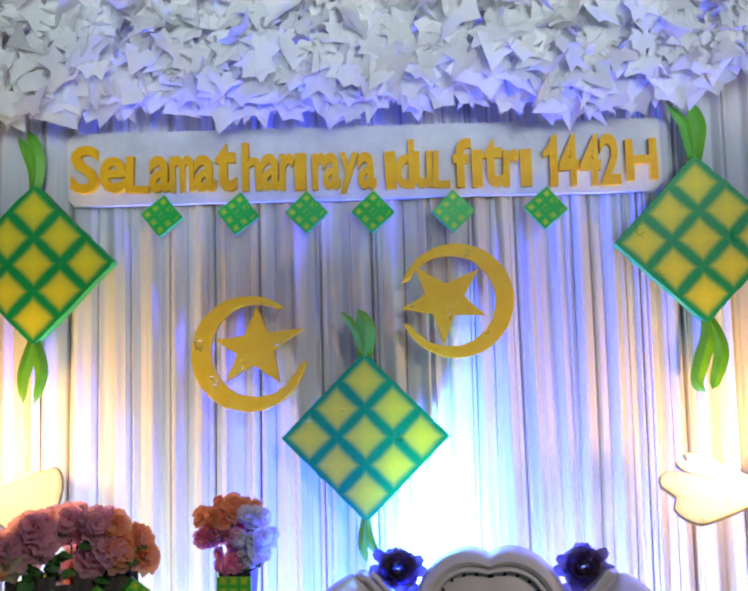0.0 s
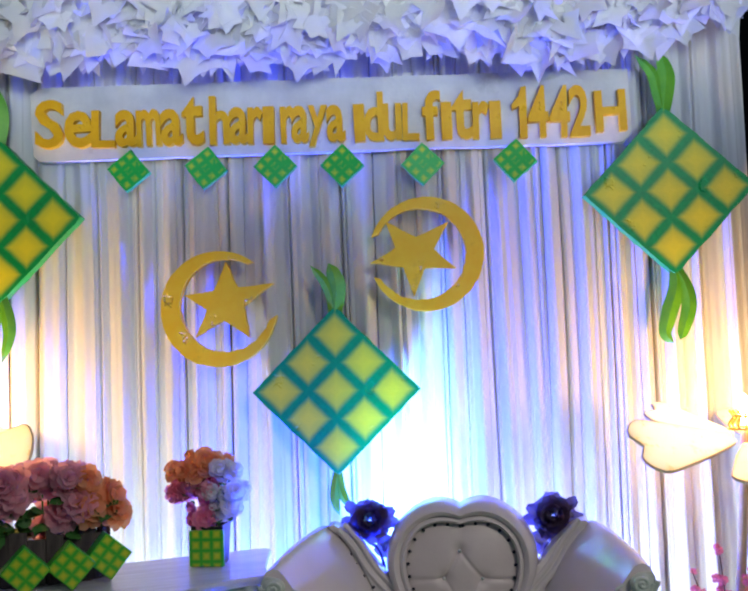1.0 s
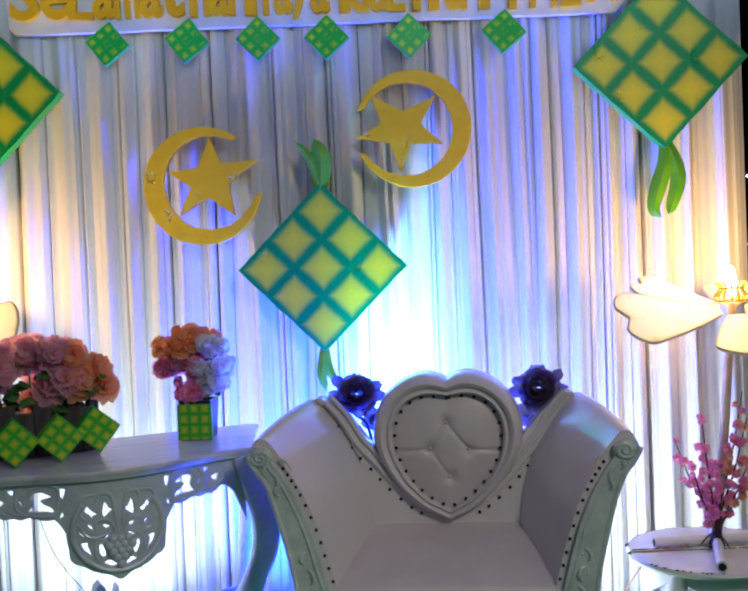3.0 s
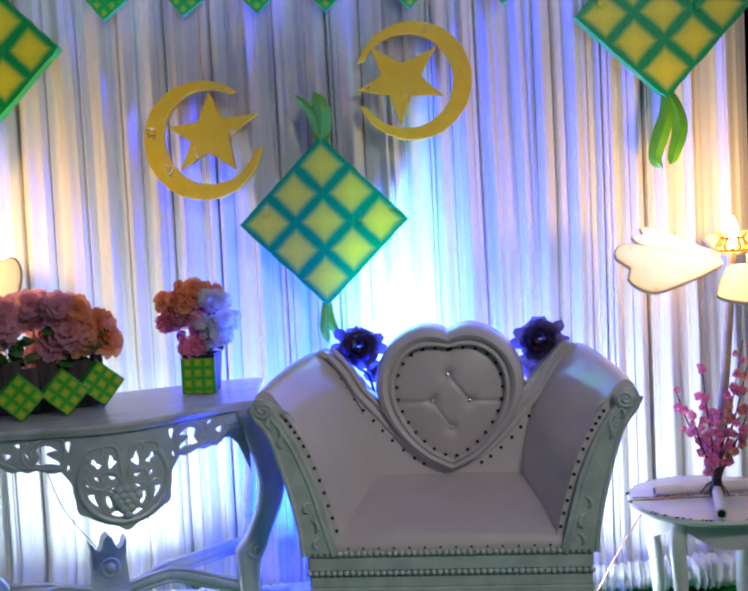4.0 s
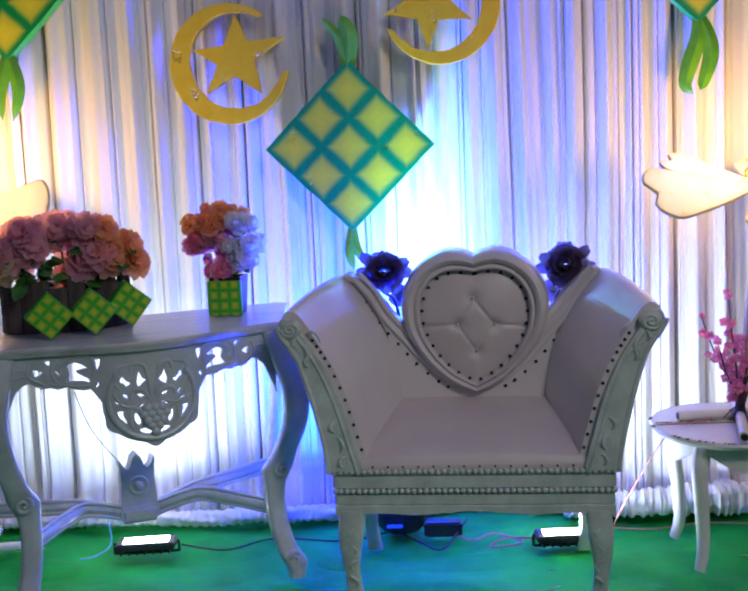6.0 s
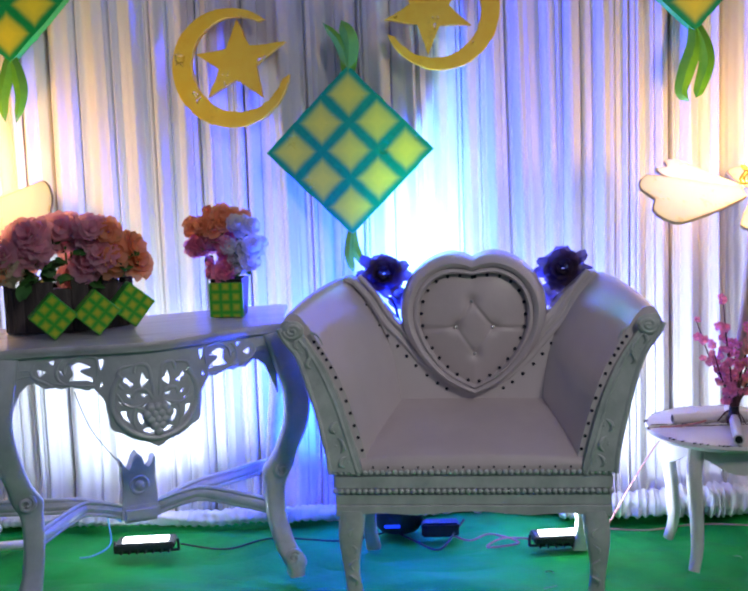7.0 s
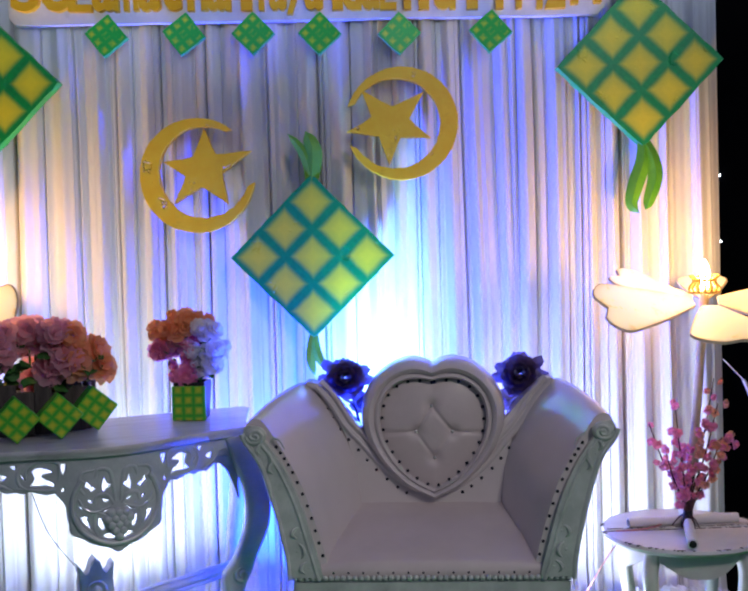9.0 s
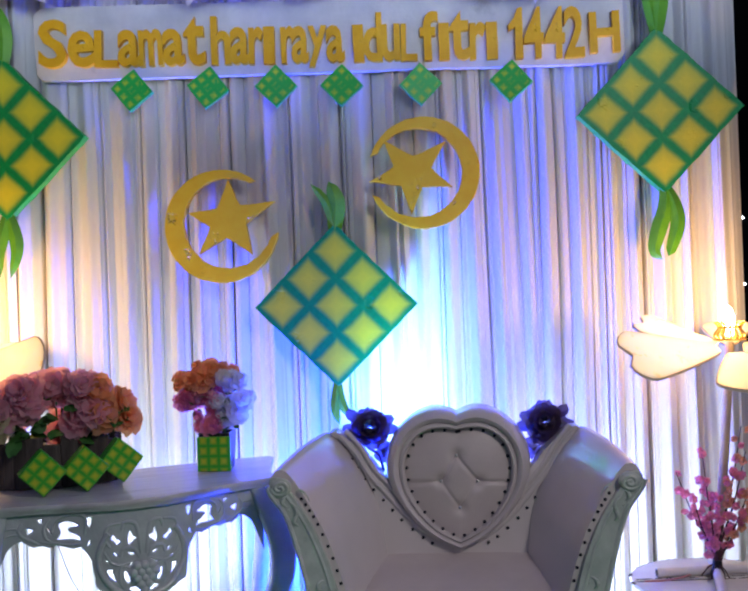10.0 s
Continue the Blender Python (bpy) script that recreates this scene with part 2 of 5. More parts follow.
LED = glow("led_panel", (0.92, 0.97, 1.0), 30)
LED_BLUE = glow("led_blue", (0.01, 0.04, 1.0), 1.6)
LED_BLUE.node_tree.nodes["Principled BSDF"].inputs["Base Color"].default_value = (0.01, 0.01, 0.03, 1)
FLAME = glow("lamp_bulb_glow", (1.0, 0.82, 0.45), 45)


def petal_glass():
    """Frosted acrylic with a burnt pattern, lit through by the bulb above it; a warm emission stands in for more
    lamplight.
    """
    m, nt, p = nodes_of("frosted_acrylic_glow")
    n = noise_tex(nt, 22, 5, 0.65)
    c = ramp(nt, (0.62, 0.46, 0.20), (0.94, 0.90, 0.76), 0.33, 0.41)
    nt.links.new(n.outputs["Fac"], c.inputs[0])
    nt.links.new(c.outputs[0], p.inputs["Base Color"])
    p.inputs["Roughness"].default_value = 0.45
    p.inputs["Emission Color"].default_value, p.inputs["Emission Strength"].default_value = (1.0, 0.70, 0.28, 1), 0.45
    tr = nt.nodes.new("ShaderNodeBsdfTranslucent")
    tr.inputs[0].default_value = (0.97, 0.90, 0.68, 1)
    mix = nt.nodes.new("ShaderNodeMixShader")
    mix.inputs[0].default_value = 0.5
    nt.links.new(p.outputs[0], mix.inputs[1])
    nt.links.new(tr.outputs[0], mix.inputs[2])
    nt.links.new(mix.outputs[0], nt.nodes["Material Output"].inputs[0])
    return m


def thin(m, colour, share):
    """Lets light through a thin sheet."""
    nt = m.node_tree
    p, out = nt.nodes["Principled BSDF"], nt.nodes["Material Output"]
    tr = nt.nodes.new("ShaderNodeBsdfTranslucent")
    tr.inputs[0].default_value = (*colour, 1)
    mix = nt.nodes.new("ShaderNodeMixShader")
    mix.inputs[0].default_value = share
    nt.links.new(p.outputs[0], mix.inputs[1])
    nt.links.new(tr.outputs[0], mix.inputs[2])
    nt.links.new(mix.outputs[0], out.inputs[0])


for mt in (PAPER, PAPER_ONE):
    thin(mt, (0.86, 0.85, 0.86), 0.38)
thin(ROSE_DARK, (0.28, 0.22, 0.44), 0.32)
thin(PINK, (0.95, 0.55, 0.66), 0.62)
thin(MAGENTA, (0.95, 0.38, 0.58), 0.62)
thin(ORANGE, (0.98, 0.50, 0.22), 0.62)
thin(WHITE_PETAL, (0.88, 0.90, 0.94), 0.55)
thin(CREAM_PETAL, (0.82, 0.78, 0.58), 0.35)
thin(BLOSSOM, (0.95, 0.35, 0.55), 0.45)
thin(BLOSSOM_O, (0.92, 0.50, 0.34), 0.35)
ACRYLIC = petal_glass()
RIM = surface("amber_acrylic_edge", (0.42, 0.34, 0.24), (0.60, 0.50, 0.36), 0.5, scale=30, bump=0.3)


# ---- mesh helpers ----
def finish(bm, smooth=40):
    bmesh.ops.recalc_face_normals(bm, faces=bm.faces)
    for f in bm.faces:
        f.smooth = True
    lim = radians(smooth)
    for e in bm.edges:
        if len(e.link_faces) == 2 and e.calc_face_angle(0) > lim:
            e.smooth = False


def part(name, bm, material, parent=None, label="", m=None, smooth=40):
    """Links a bmesh as one mesh object, under a thing or a part."""
    if smooth is not None:
        finish(bm, smooth)
    me = bpy.data.meshes.new(name)
    bm.to_mesh(me)
    bm.free()
    for mt in material if isinstance(material, (list, tuple)) else [material]:
        me.materials.append(mt)
    ob = new(name, me)
    if parent is not None:
        ob.parent = parent
    if m is not None:
        ob.matrix_local = m
    if label:
        ob["label"] = label
    return ob


def again(ob, parent, m):
    """One more piece on the mesh of ob."""
    o = new(ob.name.split(".")[0], ob.data)
    o.parent = parent
    o.matrix_local = m
    return o


def thing(name, m, label, category, group="", kind=""):
    ob = new(name)
    ob.empty_display_size = 0.05
    ob.matrix_world = m
    return tagged(ob, label, category, group, kind)


def smooth_line(pts, n=8, closed=False):
    """Catmull-Rom through the points."""
    pts = [Vector(p) for p in pts]
    k, out = len(pts), []
    for i in range(k if closed else k - 1):
        if closed:
            a, b, c, d = (pts[(i + j) % k] for j in (-1, 0, 1, 2))
        else:
            a, b, c, d = pts[max(i - 1, 0)], pts[i], pts[i + 1], pts[min(i + 2, k - 1)]
        for s in range(n):
            t = s / n
            out.append(0.5 * (2 * b + (c - a) * t + (2 * a - 5 * b + 4 * c - d) * t * t + (3 * b - a - 3 * c + d) * t ** 3))
    if not closed:
        out.append(pts[-1].copy())
    return out


def tube(bm, pts, radius, sides=8, flat=1.0, closed=False, cap=True):
    """A round bar along the points; radius is a number or a function of 0 to 1."""
    pts = [Vector(p) for p in pts]
    rings, up, k = [], None, len(pts)
    for i, p in enumerate(pts):
        a = pts[(i - 1) % k] if closed or i else p
        b = pts[(i + 1) % k] if closed or i < k - 1 else p
        d = (b - a).normalized() if (b - a).length > 1e-9 else Vector((0, 0, 1))
        if up is None:
            up = d.orthogonal().normalized()
        up = (up - d * up.dot(d))
        up = up.normalized() if up.length > 1e-6 else d.orthogonal().normalized()
        side = d.cross(up)
        r = radius(i / max(k - 1, 1)) if callable(radius) else radius
        rings.append([bm.verts.new(p + (up * math.cos(2 * math.pi * j / sides) * flat + side * math.sin(2 * math.pi * j / sides)) * r) for j in range(sides)])
    for i in range(k if closed else k - 1):
        A, B = rings[i], rings[(i + 1) % k]
        for j in range(sides):
            bm.faces.new((A[j], A[(j + 1) % sides], B[(j + 1) % sides], B[j]))
    if cap and not closed:
        bm.faces.new(rings[0][::-1])
        bm.faces.new(rings[-1])


def loft(bm, rings, closed=True, cap=True):
    vs = [[bm.verts.new(p) for p in r] for r in rings]
    n = len(vs[0])
    for A, B in zip(vs, vs[1:]):
        for j in range(n if closed else n - 1):
            bm.faces.new((A[j], A[(j + 1) % n], B[(j + 1) % n], B[j]))
    if cap and closed:
        bm.faces.new(vs[0][::-1])
        bm.faces.new(vs[-1])
    return vs


def lathe(bm, profile, sides=24, wob=None):
    rings = []
    for r, z in profile:
        rings.append([Vector(((r * (wob(2 * math.pi * j / sides, z) if wob else 1)) * math.cos(2 * math.pi * j / sides),
                              (r * (wob(2 * math.pi * j / sides, z) if wob else 1)) * math.sin(2 * math.pi * j / sides), z)) for j in range(sides)])
    loft(bm, rings)


def slab(bm, outline, y0, y1, bevel=0.004, segs=2):
    """A flat outline in x and z, given thickness from y0 (front) to y1, with softened front edges."""
    front = [bm.verts.new((x, y0, z)) for x, z in outline]
    back = [bm.verts.new((x, y1, z)) for x, z in outline]
    f = bm.faces.new(front)
    bm.faces.new(back[::-1])
    n = len(front)
    for i in range(n):
        bm.faces.new((front[i], back[i], back[(i + 1) % n], front[(i + 1) % n]))
    if bevel:
        bmesh.ops.bevel(bm, geom=list(f.edges), offset=bevel, segments=segs, affect="EDGES", clamp_overlap=True)
    big = [g for g in bm.faces if len(g.verts) > 4]
    bmesh.ops.triangulate(bm, faces=big)


def box(bm, c, s, bevel=0.0, segs=2):
    r = bmesh.ops.create_cube(bm, size=1, matrix=Matrix.Translation(c) @ Matrix.Diagonal((*s, 1)))
    if bevel:
        es = {e for v in r["verts"] for e in v.link_edges}
        bmesh.ops.bevel(bm, geom=list(es), offset=bevel, segments=segs, affect="EDGES")


def ball(bm, c, s, u=10, v=7):
    bmesh.ops.create_uvsphere(bm, u_segments=u, v_segments=v, radius=1, matrix=Matrix.Translation(c) @ Matrix.Diagonal((*s, 1)))


def rough_edges(outline, amount, seed, step=0.02):
    """The outline with hand-cut unevenness."""
    rnd, out, k = random.Random(seed), [], len(outline)
    for i in range(k):
        a, b = Vector(outline[i]), Vector(outline[(i + 1) % k])
        n = max(1, int((b - a).length / step))
        for j in range(n):
            p = a.lerp(b, j / n)
            w = amount if j else amount * 0.4
            out.append((p[0] + rnd.uniform(-w, w), p[1] + rnd.uniform(-w, w)))
    return out


# ---- setting ----
def ground():
    bm = bmesh.new()
    nx, ny = 220, 190
    for j in range(ny + 1):
        for i in range(nx + 1):
            u = 2 * i / nx - 1
            x, y = 4.5 * u * (0.35 + 0.65 * u * u), -6.5 + 6.7 * (j / ny) ** 0.45
            w = (0.5 - abs(noise.noise((x * 1.3 + y, y * 3.2, 0.3)))) * 0.034 - 0.013 + noise.noise((x * 5, y * 9, 2.3)) * 0.004 + 0.016 * (0.2 - abs(noise.noise((x * 2.6 + y * 0.8, y * 4.6, 5.0))))
            near = min(1.0, max(0.0, (y + 3.4) / 1.4))
            bm.verts.new((x, y, -0.012 + w * near))
    bm.verts.ensure_lookup_table()
    for j in range(ny):
        for i in range(nx):
            a = j * (nx + 1) + i
            bm.faces.new([bm.verts[k] for k in (a, a + 1, a + nx + 2, a + nx + 1)])
    ob = part("floor", bm, CARPET)
    return tagged(ob, "green cloth stage floor with loose wrinkles", "floor", kind="structure")


ground()


def fold(x, z):
    """How far the cloth stands forward at x and z: pleats of uneven width, a little wandering on their way down."""
    s = x + 0.010 * noise.noise((x * 2.0, 7.1, z * 0.5))
    q = s * 26 + 2.6 * noise.noise((s * 2.3, 1.7, z * 0.06)) + 0.4 * noise.noise((s * 6, 4.2, z * 0.35))
    a = math.sin(q * 2.1)
    b = math.sin(q * 4.6 + 1.3 + 1.2 * noise.noise((s * 3, 9.9, 0.0)))
    amp = 0.55 + 0.45 * noise.noise((s * 1.7, 3.3, z * 0.25))
    c = max(0.0, math.sin(q * 1.31 + 0.6)) ** 60
    e = max(0.0, math.sin(q * 2.75 + 2.1)) ** 60 * max(0.0, 0.35 + noise.noise((s * 5.1, 2.2, z * 0.2)))
    return (0.013 * math.copysign(abs(a) ** 0.7, a) + 0.005 * b) * (0.6 + amp) - 0.036 * c - 0.036 * e


def curtain(name, x0, x1, z0, z1, y, label, cols, rows, flare=0.0, phase=0.0):
    bm = bmesh.new()
    grid = []
    for j in range(rows + 1):
        z = z0 + (z1 - z0) * j / rows
        row = []
        for i in range(cols + 1):
            u = i / cols
            x = x0 + (x1 - x0) * u + flare * (1 - (z - z0) / (z1 - z0)) * (u - 0.5)
            d = fold(x + phase, z)
            low = max(0.0, 0.16 - z) / 0.16
            yy = y - d - low * low * (0.05 + 0.03 * noise.noise((x * 9, 0.5, z * 8)))
            row.append(bm.verts.new((x, yy, z)))
        grid.append(row)
    for j in range(rows):
        for i in range(cols):
            bm.faces.new((grid[j][i], grid[j][i + 1], grid[j + 1][i + 1], grid[j + 1][i]))
    ob = part(name, bm, CLOTH, smooth=None)
    for p in ob.data.polygons:
        p.use_smooth = True
    mod = ob.modifiers.new("thickness", "SOLIDIFY")
    mod.thickness, mod.offset = 0.0015, 1
    return tagged(ob, label, "curtain")


PANELS = [(-2.25, -1.19), (-1.21, -0.235), (-0.25, 0.315), (0.30, 0.755), (0.735, 1.505)]
for k, (a, b) in enumerate(PANELS):
    curtain("stage_curtain", a, b, 0.0, 2.95, 0.085 + 0.012 * (k % 2), "white pleated drape hanging to the green floor, lit by floods",
            int((b - a) * 520), 40, 0.02 if k == 4 else 0.0, 0.37 * k)["group"] = "backdrop drapes"

# black sheets added for the dark behind the stage, the top one unseen
bm = bmesh.new()
box(bm, (0, -2.0, -0.09), (40, 40, 0.05))
tagged(part("ground", bm, BLACK), "black sheet for the unlit ground beyond the stage", "ground", kind="structure")
bm = bmesh.new()
box(bm, (0, 1.6, 2.4), (11, 0.06, 4.9))
tagged(part("dark_backing", bm, BLACK), "black sheet added for the darkness behind the stage", "wall", kind="structure")
bm = bmesh.new()
box(bm, (0, 0.2, 5.0), (11, 2.9, 0.05))
tagged(part("ceiling", bm, BLACK), "black sheet added above the stage, out of view", "ceiling", kind="structure")

# pipe that carries the drapes
bm = bmesh.new()
tube(bm, [(-2.4, 0.10, 2.94), (1.56, 0.10, 2.94)], 0.022, 12)
rail = part("backdrop_rail", bm, PLASTIC_WHITE)
tagged(rail, "white pipe rail that carries the drapes", "rail")
for x in (-2.36, 1.47):
    bm = bmesh.new()
    tube(bm, [(x, 0.16, 0.0), (x, 0.16, 2.94)], 0.022, 12)
    part("post", bm, BLACK_POT, rail)


def bunched_cloth(name, pts, r, seed):
    bm = bmesh.new()
    line = smooth_line(pts, 60)
    n, sides = len(line), 26
    rings = []
    for i, p in enumerate(line):
        ring = []
        for j in range(sides):
            a = 2 * math.pi * j / sides
            k = r * (1 + 0.35 * noise.noise((p.x * 9 + seed, math.cos(a) * 1.6, math.sin(a) * 1.6)) + (0.13 + 0.10 * noise.noise((p.x * 7, seed, 0.3))) * math.sin(p.x * 190 + 2.2 * math.sin(a + p.x * 11) + 5 * noise.noise((p.x * 14, 3.0, seed))) + 0.05 * math.sin(p.x * 430 + a))
            z = max(0.0, p.z + math.sin(a) * k * 0.8)
            ring.append(Vector((p.x, p.y + math.cos(a) * k, z)))
        rings.append(ring)
    loft(bm, rings)
    return tagged(part(name, bm, CLOTH, smooth=80), "loose white drape hem bunched on the floor", "cloth", "drape hems")


bunched_cloth("drape_hem", [(0.72, 0.0, 0.035), (1.0, -0.03, 0.045), (1.25, -0.02, 0.05), (1.49, 0.0, 0.04)], 0.062, 1)
bunched_cloth("drape_hem", [(-1.5, 0.0, 0.02), (-1.0, -0.03, 0.03), (-0.6, -0.04, 0.03), (-0.2, -0.02, 0.03), (0.1, 0.0, 0.02)], 0.032, 5)


# ---- things on the drapes ----
def leaf_blade(bm, line, width, thick=0.006, tip=0.0):
    """A flat strip cut to a point, lying in x and z, bent by its line."""
    pts = smooth_line([(x, y, z) for x, y, z in line], 6)
    n = len(pts)
    rings = []
    for i, p in enumerate(pts):
        a, b = pts[max(i - 1, 0)], pts[min(i + 1, n - 1)]
        d = (b - a).normalized()
        side = d.cross(Vector((0, 1, 0))).normalized()
        t = i / (n - 1)
        w = width(t)
        rings.append([p + side * w + Vector((0, thick / 2, 0)), p + Vector((0, -thick / 2 - 0.2 * w, 0)), p - side * w + Vector((0, thick / 2, 0)), p + Vector((0, thick, 0))])
    loft(bm, rings)


def ketupat(x, z, half, tilt, top, bottom, label, seed):
    """A woven rice-cake ornament of foam: a square on its corner with leaf strips above and below."""
    ob = thing("ketupat_ornament", pose(x, 0.0, z, 0, tilt, 0), label, "wall ornament", "large ketupat ornaments")
    bm = bmesh.new()
    slab(bm, rough_edges([(0, half), (half, 0), (0, -half), (-half, 0)][::-1], 0.0022, seed, 0.03), -0.012, 0.038, 0.004, 1)
    b = part("board", bm, [KET_BIG, FOAM_EDGE], ob)
    for p in b.data.polygons:
        if abs(p.normal.y) < 0.5:
            p.material_index = 1
    for name, sets, zz in (("leaf_top", top, half), ("leaf_tail", bottom, -half)):
        for line, w in sets:
            bm = bmesh.new()
            leaf_blade(bm, [(px, -0.004 - 0.006 * i, zz + pz) for i, (px, pz) in enumerate(line)], lambda t, w=w: w * (0.55 + 0.9 * math.sin(math.pi * min(1, t * 0.9 + 0.12))) * (1 if t < 0.85 else max(0.1, (1 - t) / 0.15)))
            part(name, bm, LEAF_GREEN, ob)
    return ob


TOP = [([(0.0, -0.03), (-0.012, 0.05), (-0.03, 0.12), (-0.085, 0.185)], 0.016), ([(0.0, -0.03), (0.012, 0.06), (0.018, 0.12), (0.0, 0.19)], 0.024)]
TAIL = [([(0.0, 0.03), (-0.005, -0.05), (-0.035, -0.13), (-0.055, -0.20), (-0.03, -0.235)], 0.020), ([(0.0, 0.03), (0.028, -0.04), (0.035, -0.11), (0.008, -0.19), (-0.008, -0.225)], 0.019)]
TAIL_C = [([(0.0, 0.03), (-0.010, -0.04), (-0.012, -0.085), (0.002, -0.135)], 0.013), ([(0.0, 0.03), (0.006, -0.04), (0.022, -0.08), (0.048, -0.112)], 0.012)]
TOP_C = [([(0.0, -0.03), (-0.012, 0.04), (-0.035, 0.09), (-0.082, 0.145)], 0.014), ([(0.0, -0.03), (0.006, 0.05), (0.004, 0.10), (-0.018, 0.152)], 0.024)]
TAIL_L = [([(0.0, 0.03), (-0.02, -0.05), (-0.035, -0.12), (-0.030, -0.205)], 0.018), ([(0.0, 0.03), (0.025, -0.05), (0.032, -0.12), (0.008, -0.21)], 0.018)]
TOP_L = [([(0.0, -0.03), (-0.008, 0.06), (-0.03, 0.12), (-0.058, 0.18)], 0.014), ([(0.0, -0.03), (0.010, 0.06), (0.004, 0.13), (-0.022, 0.20)], 0.022)]
ketupat(-1.184, 1.992, 0.297, 0.0, TOP_L, TAIL_L, "green and yellow foam ketupat ornament with a split leaf tail", 3)
ketupat(0.008, 1.345, 0.296, 0.6, TOP_C, TAIL_C, "green and yellow foam ketupat ornament above the armchair", 4)
ketupat(1.199, 2.005, 0.299, -1.6, TOP, TAIL, "green and yellow foam ketupat ornament with curled leaf tails", 5)

rnd = random.Random(11)
for x, z, tilt in ((-0.702, 2.147, 7), (-0.426, 2.146, 9), (-0.180, 2.142, 1), (0.057, 2.135, 2), (0.340, 2.128, -1), (0.664, 2.127, 5)):
    ob = thing("small_ketupat", pose(x, -0.035, z, rnd.uniform(-4, 4), tilt, rnd.uniform(-6, 6)), "small green foam ketupat tile below the lettered board", "wall ornament", "row of small ketupat tiles")
    bm = bmesh.new()
    h = 0.077
    slab(bm, rough_edges([(0, h), (-h, 0), (0, -h), (h, 0)], 0.0012, int(x * 1000) + 2000, 0.02), -0.012, 0.016, 0.0025, 1)
    b = part("board", bm, [KET_SMALL, FOAM_EDGE], ob)
    for p in b.data.polygons:
        if abs(p.normal.y) < 0.5:
            p.material_index = 1
    bm = bmesh.new()
    box(bm, (0, 0.040, 0.01), (0.03, 0.052, 0.03))
    part("foam_spacer", bm, FOAM_WHITE, ob)


def crescent(x, z, R, a_tip0, a_tip1, gap, d, r, tips, label, seed):
    """Gold foam crescent from the tip at a_tip0 round to a_tip1 (degrees), with a star of five given tips in its bow."""
    ob = thing("crescent_moon_ornament", pose(x, 0, z), label, "wall ornament", "crescent and star ornaments")
    cx, cz = d * math.cos(radians(gap)), d * math.sin(radians(gap))
    n = 46
    out = [(R * math.cos(radians(a_tip0 + (a_tip1 - a_tip0) * i / n)), R * math.sin(radians(a_tip0 + (a_tip1 - a_tip0) * i / n))) for i in range(n + 1)]
    b0 = math.degrees(math.atan2(out[0][1] - cz, out[0][0] - cx))
    b1 = math.degrees(math.atan2(out[-1][1] - cz, out[-1][0] - cx))
    while b1 < b0:
        b1 += 360
    inn = [(cx + r * math.cos(radians(b1 + (b0 - b1) * i / n)), cz + r * math.sin(radians(b1 + (b0 - b1) * i / n))) for i in range(1, n)]
    rr = random.Random(seed)
    pts = [(px + rr.uniform(-1, 1) * 0.0016, pz + rr.uniform(-1, 1) * 0.0016) for px, pz in out + inn]
    bm = bmesh.new()
    slab(bm, pts[::-1], -0.010, 0.035, 0.004, 2)
    part("crescent", bm, GOLD, ob)
    c = Vector((sum(p[0] for p in tips) / 5 - x, sum(p[1] for p in tips) / 5 - z))
    tp = [Vector((px - x, pz - z)) for px, pz in tips]
    star = []
    for i in range(5):
        m = (tp[i] + tp[(i + 1) % 5]) / 2
        star += [tp[i], c + (m - c) * 0.50]
    bm = bmesh.new()
    slab(bm, rough_edges([tuple(p) for p in star], 0.0014, seed, 0.03), -0.006, 0.035, 0.0025, 2)
    part("star", bm, GOLD, ob)
    return ob


crescent(-0.401, 1.647, 0.207, 52, 352, 23, 0.028, 0.165,
         ((-0.373, 1.814), (-0.524, 1.700), (-0.486, 1.549), (-0.294, 1.543), (-0.205, 1.732)),
         "gold painted foam crescent moon holding an upright star", 21)
crescent(0.341, 1.815, 0.203, -159, 161, 181, 0.023, 0.163,
         ((0.199, 1.938), (0.143, 1.790), (0.292, 1.665), (0.444, 1.761), (0.423, 1.926)),
         "gold painted foam crescent moon with an upturned star", 22)

# lettered board
sign = thing("greeting_sign", pose(0.008, 0, 2.325), "white foam board with raised gold greeting letters", "sign")
bm = bmesh.new()
W, Hh, c = 1.068, 0.133, 0.022
slab(bm, rough_edges([(-W - 0.008, Hh + 0.01 - c), (-W + c, Hh + 0.012), (W, Hh - 0.012), (W + 0.005, -Hh + c), (W - c, -Hh - 0.008), (-W + 0.02, -Hh + 0.01), (-W, -Hh + 0.03)][::-1], 0.0012, 8, 0.06), 0.0, 0.034, 0.004, 1)
part("board", bm, FOAM_WHITE, sign)


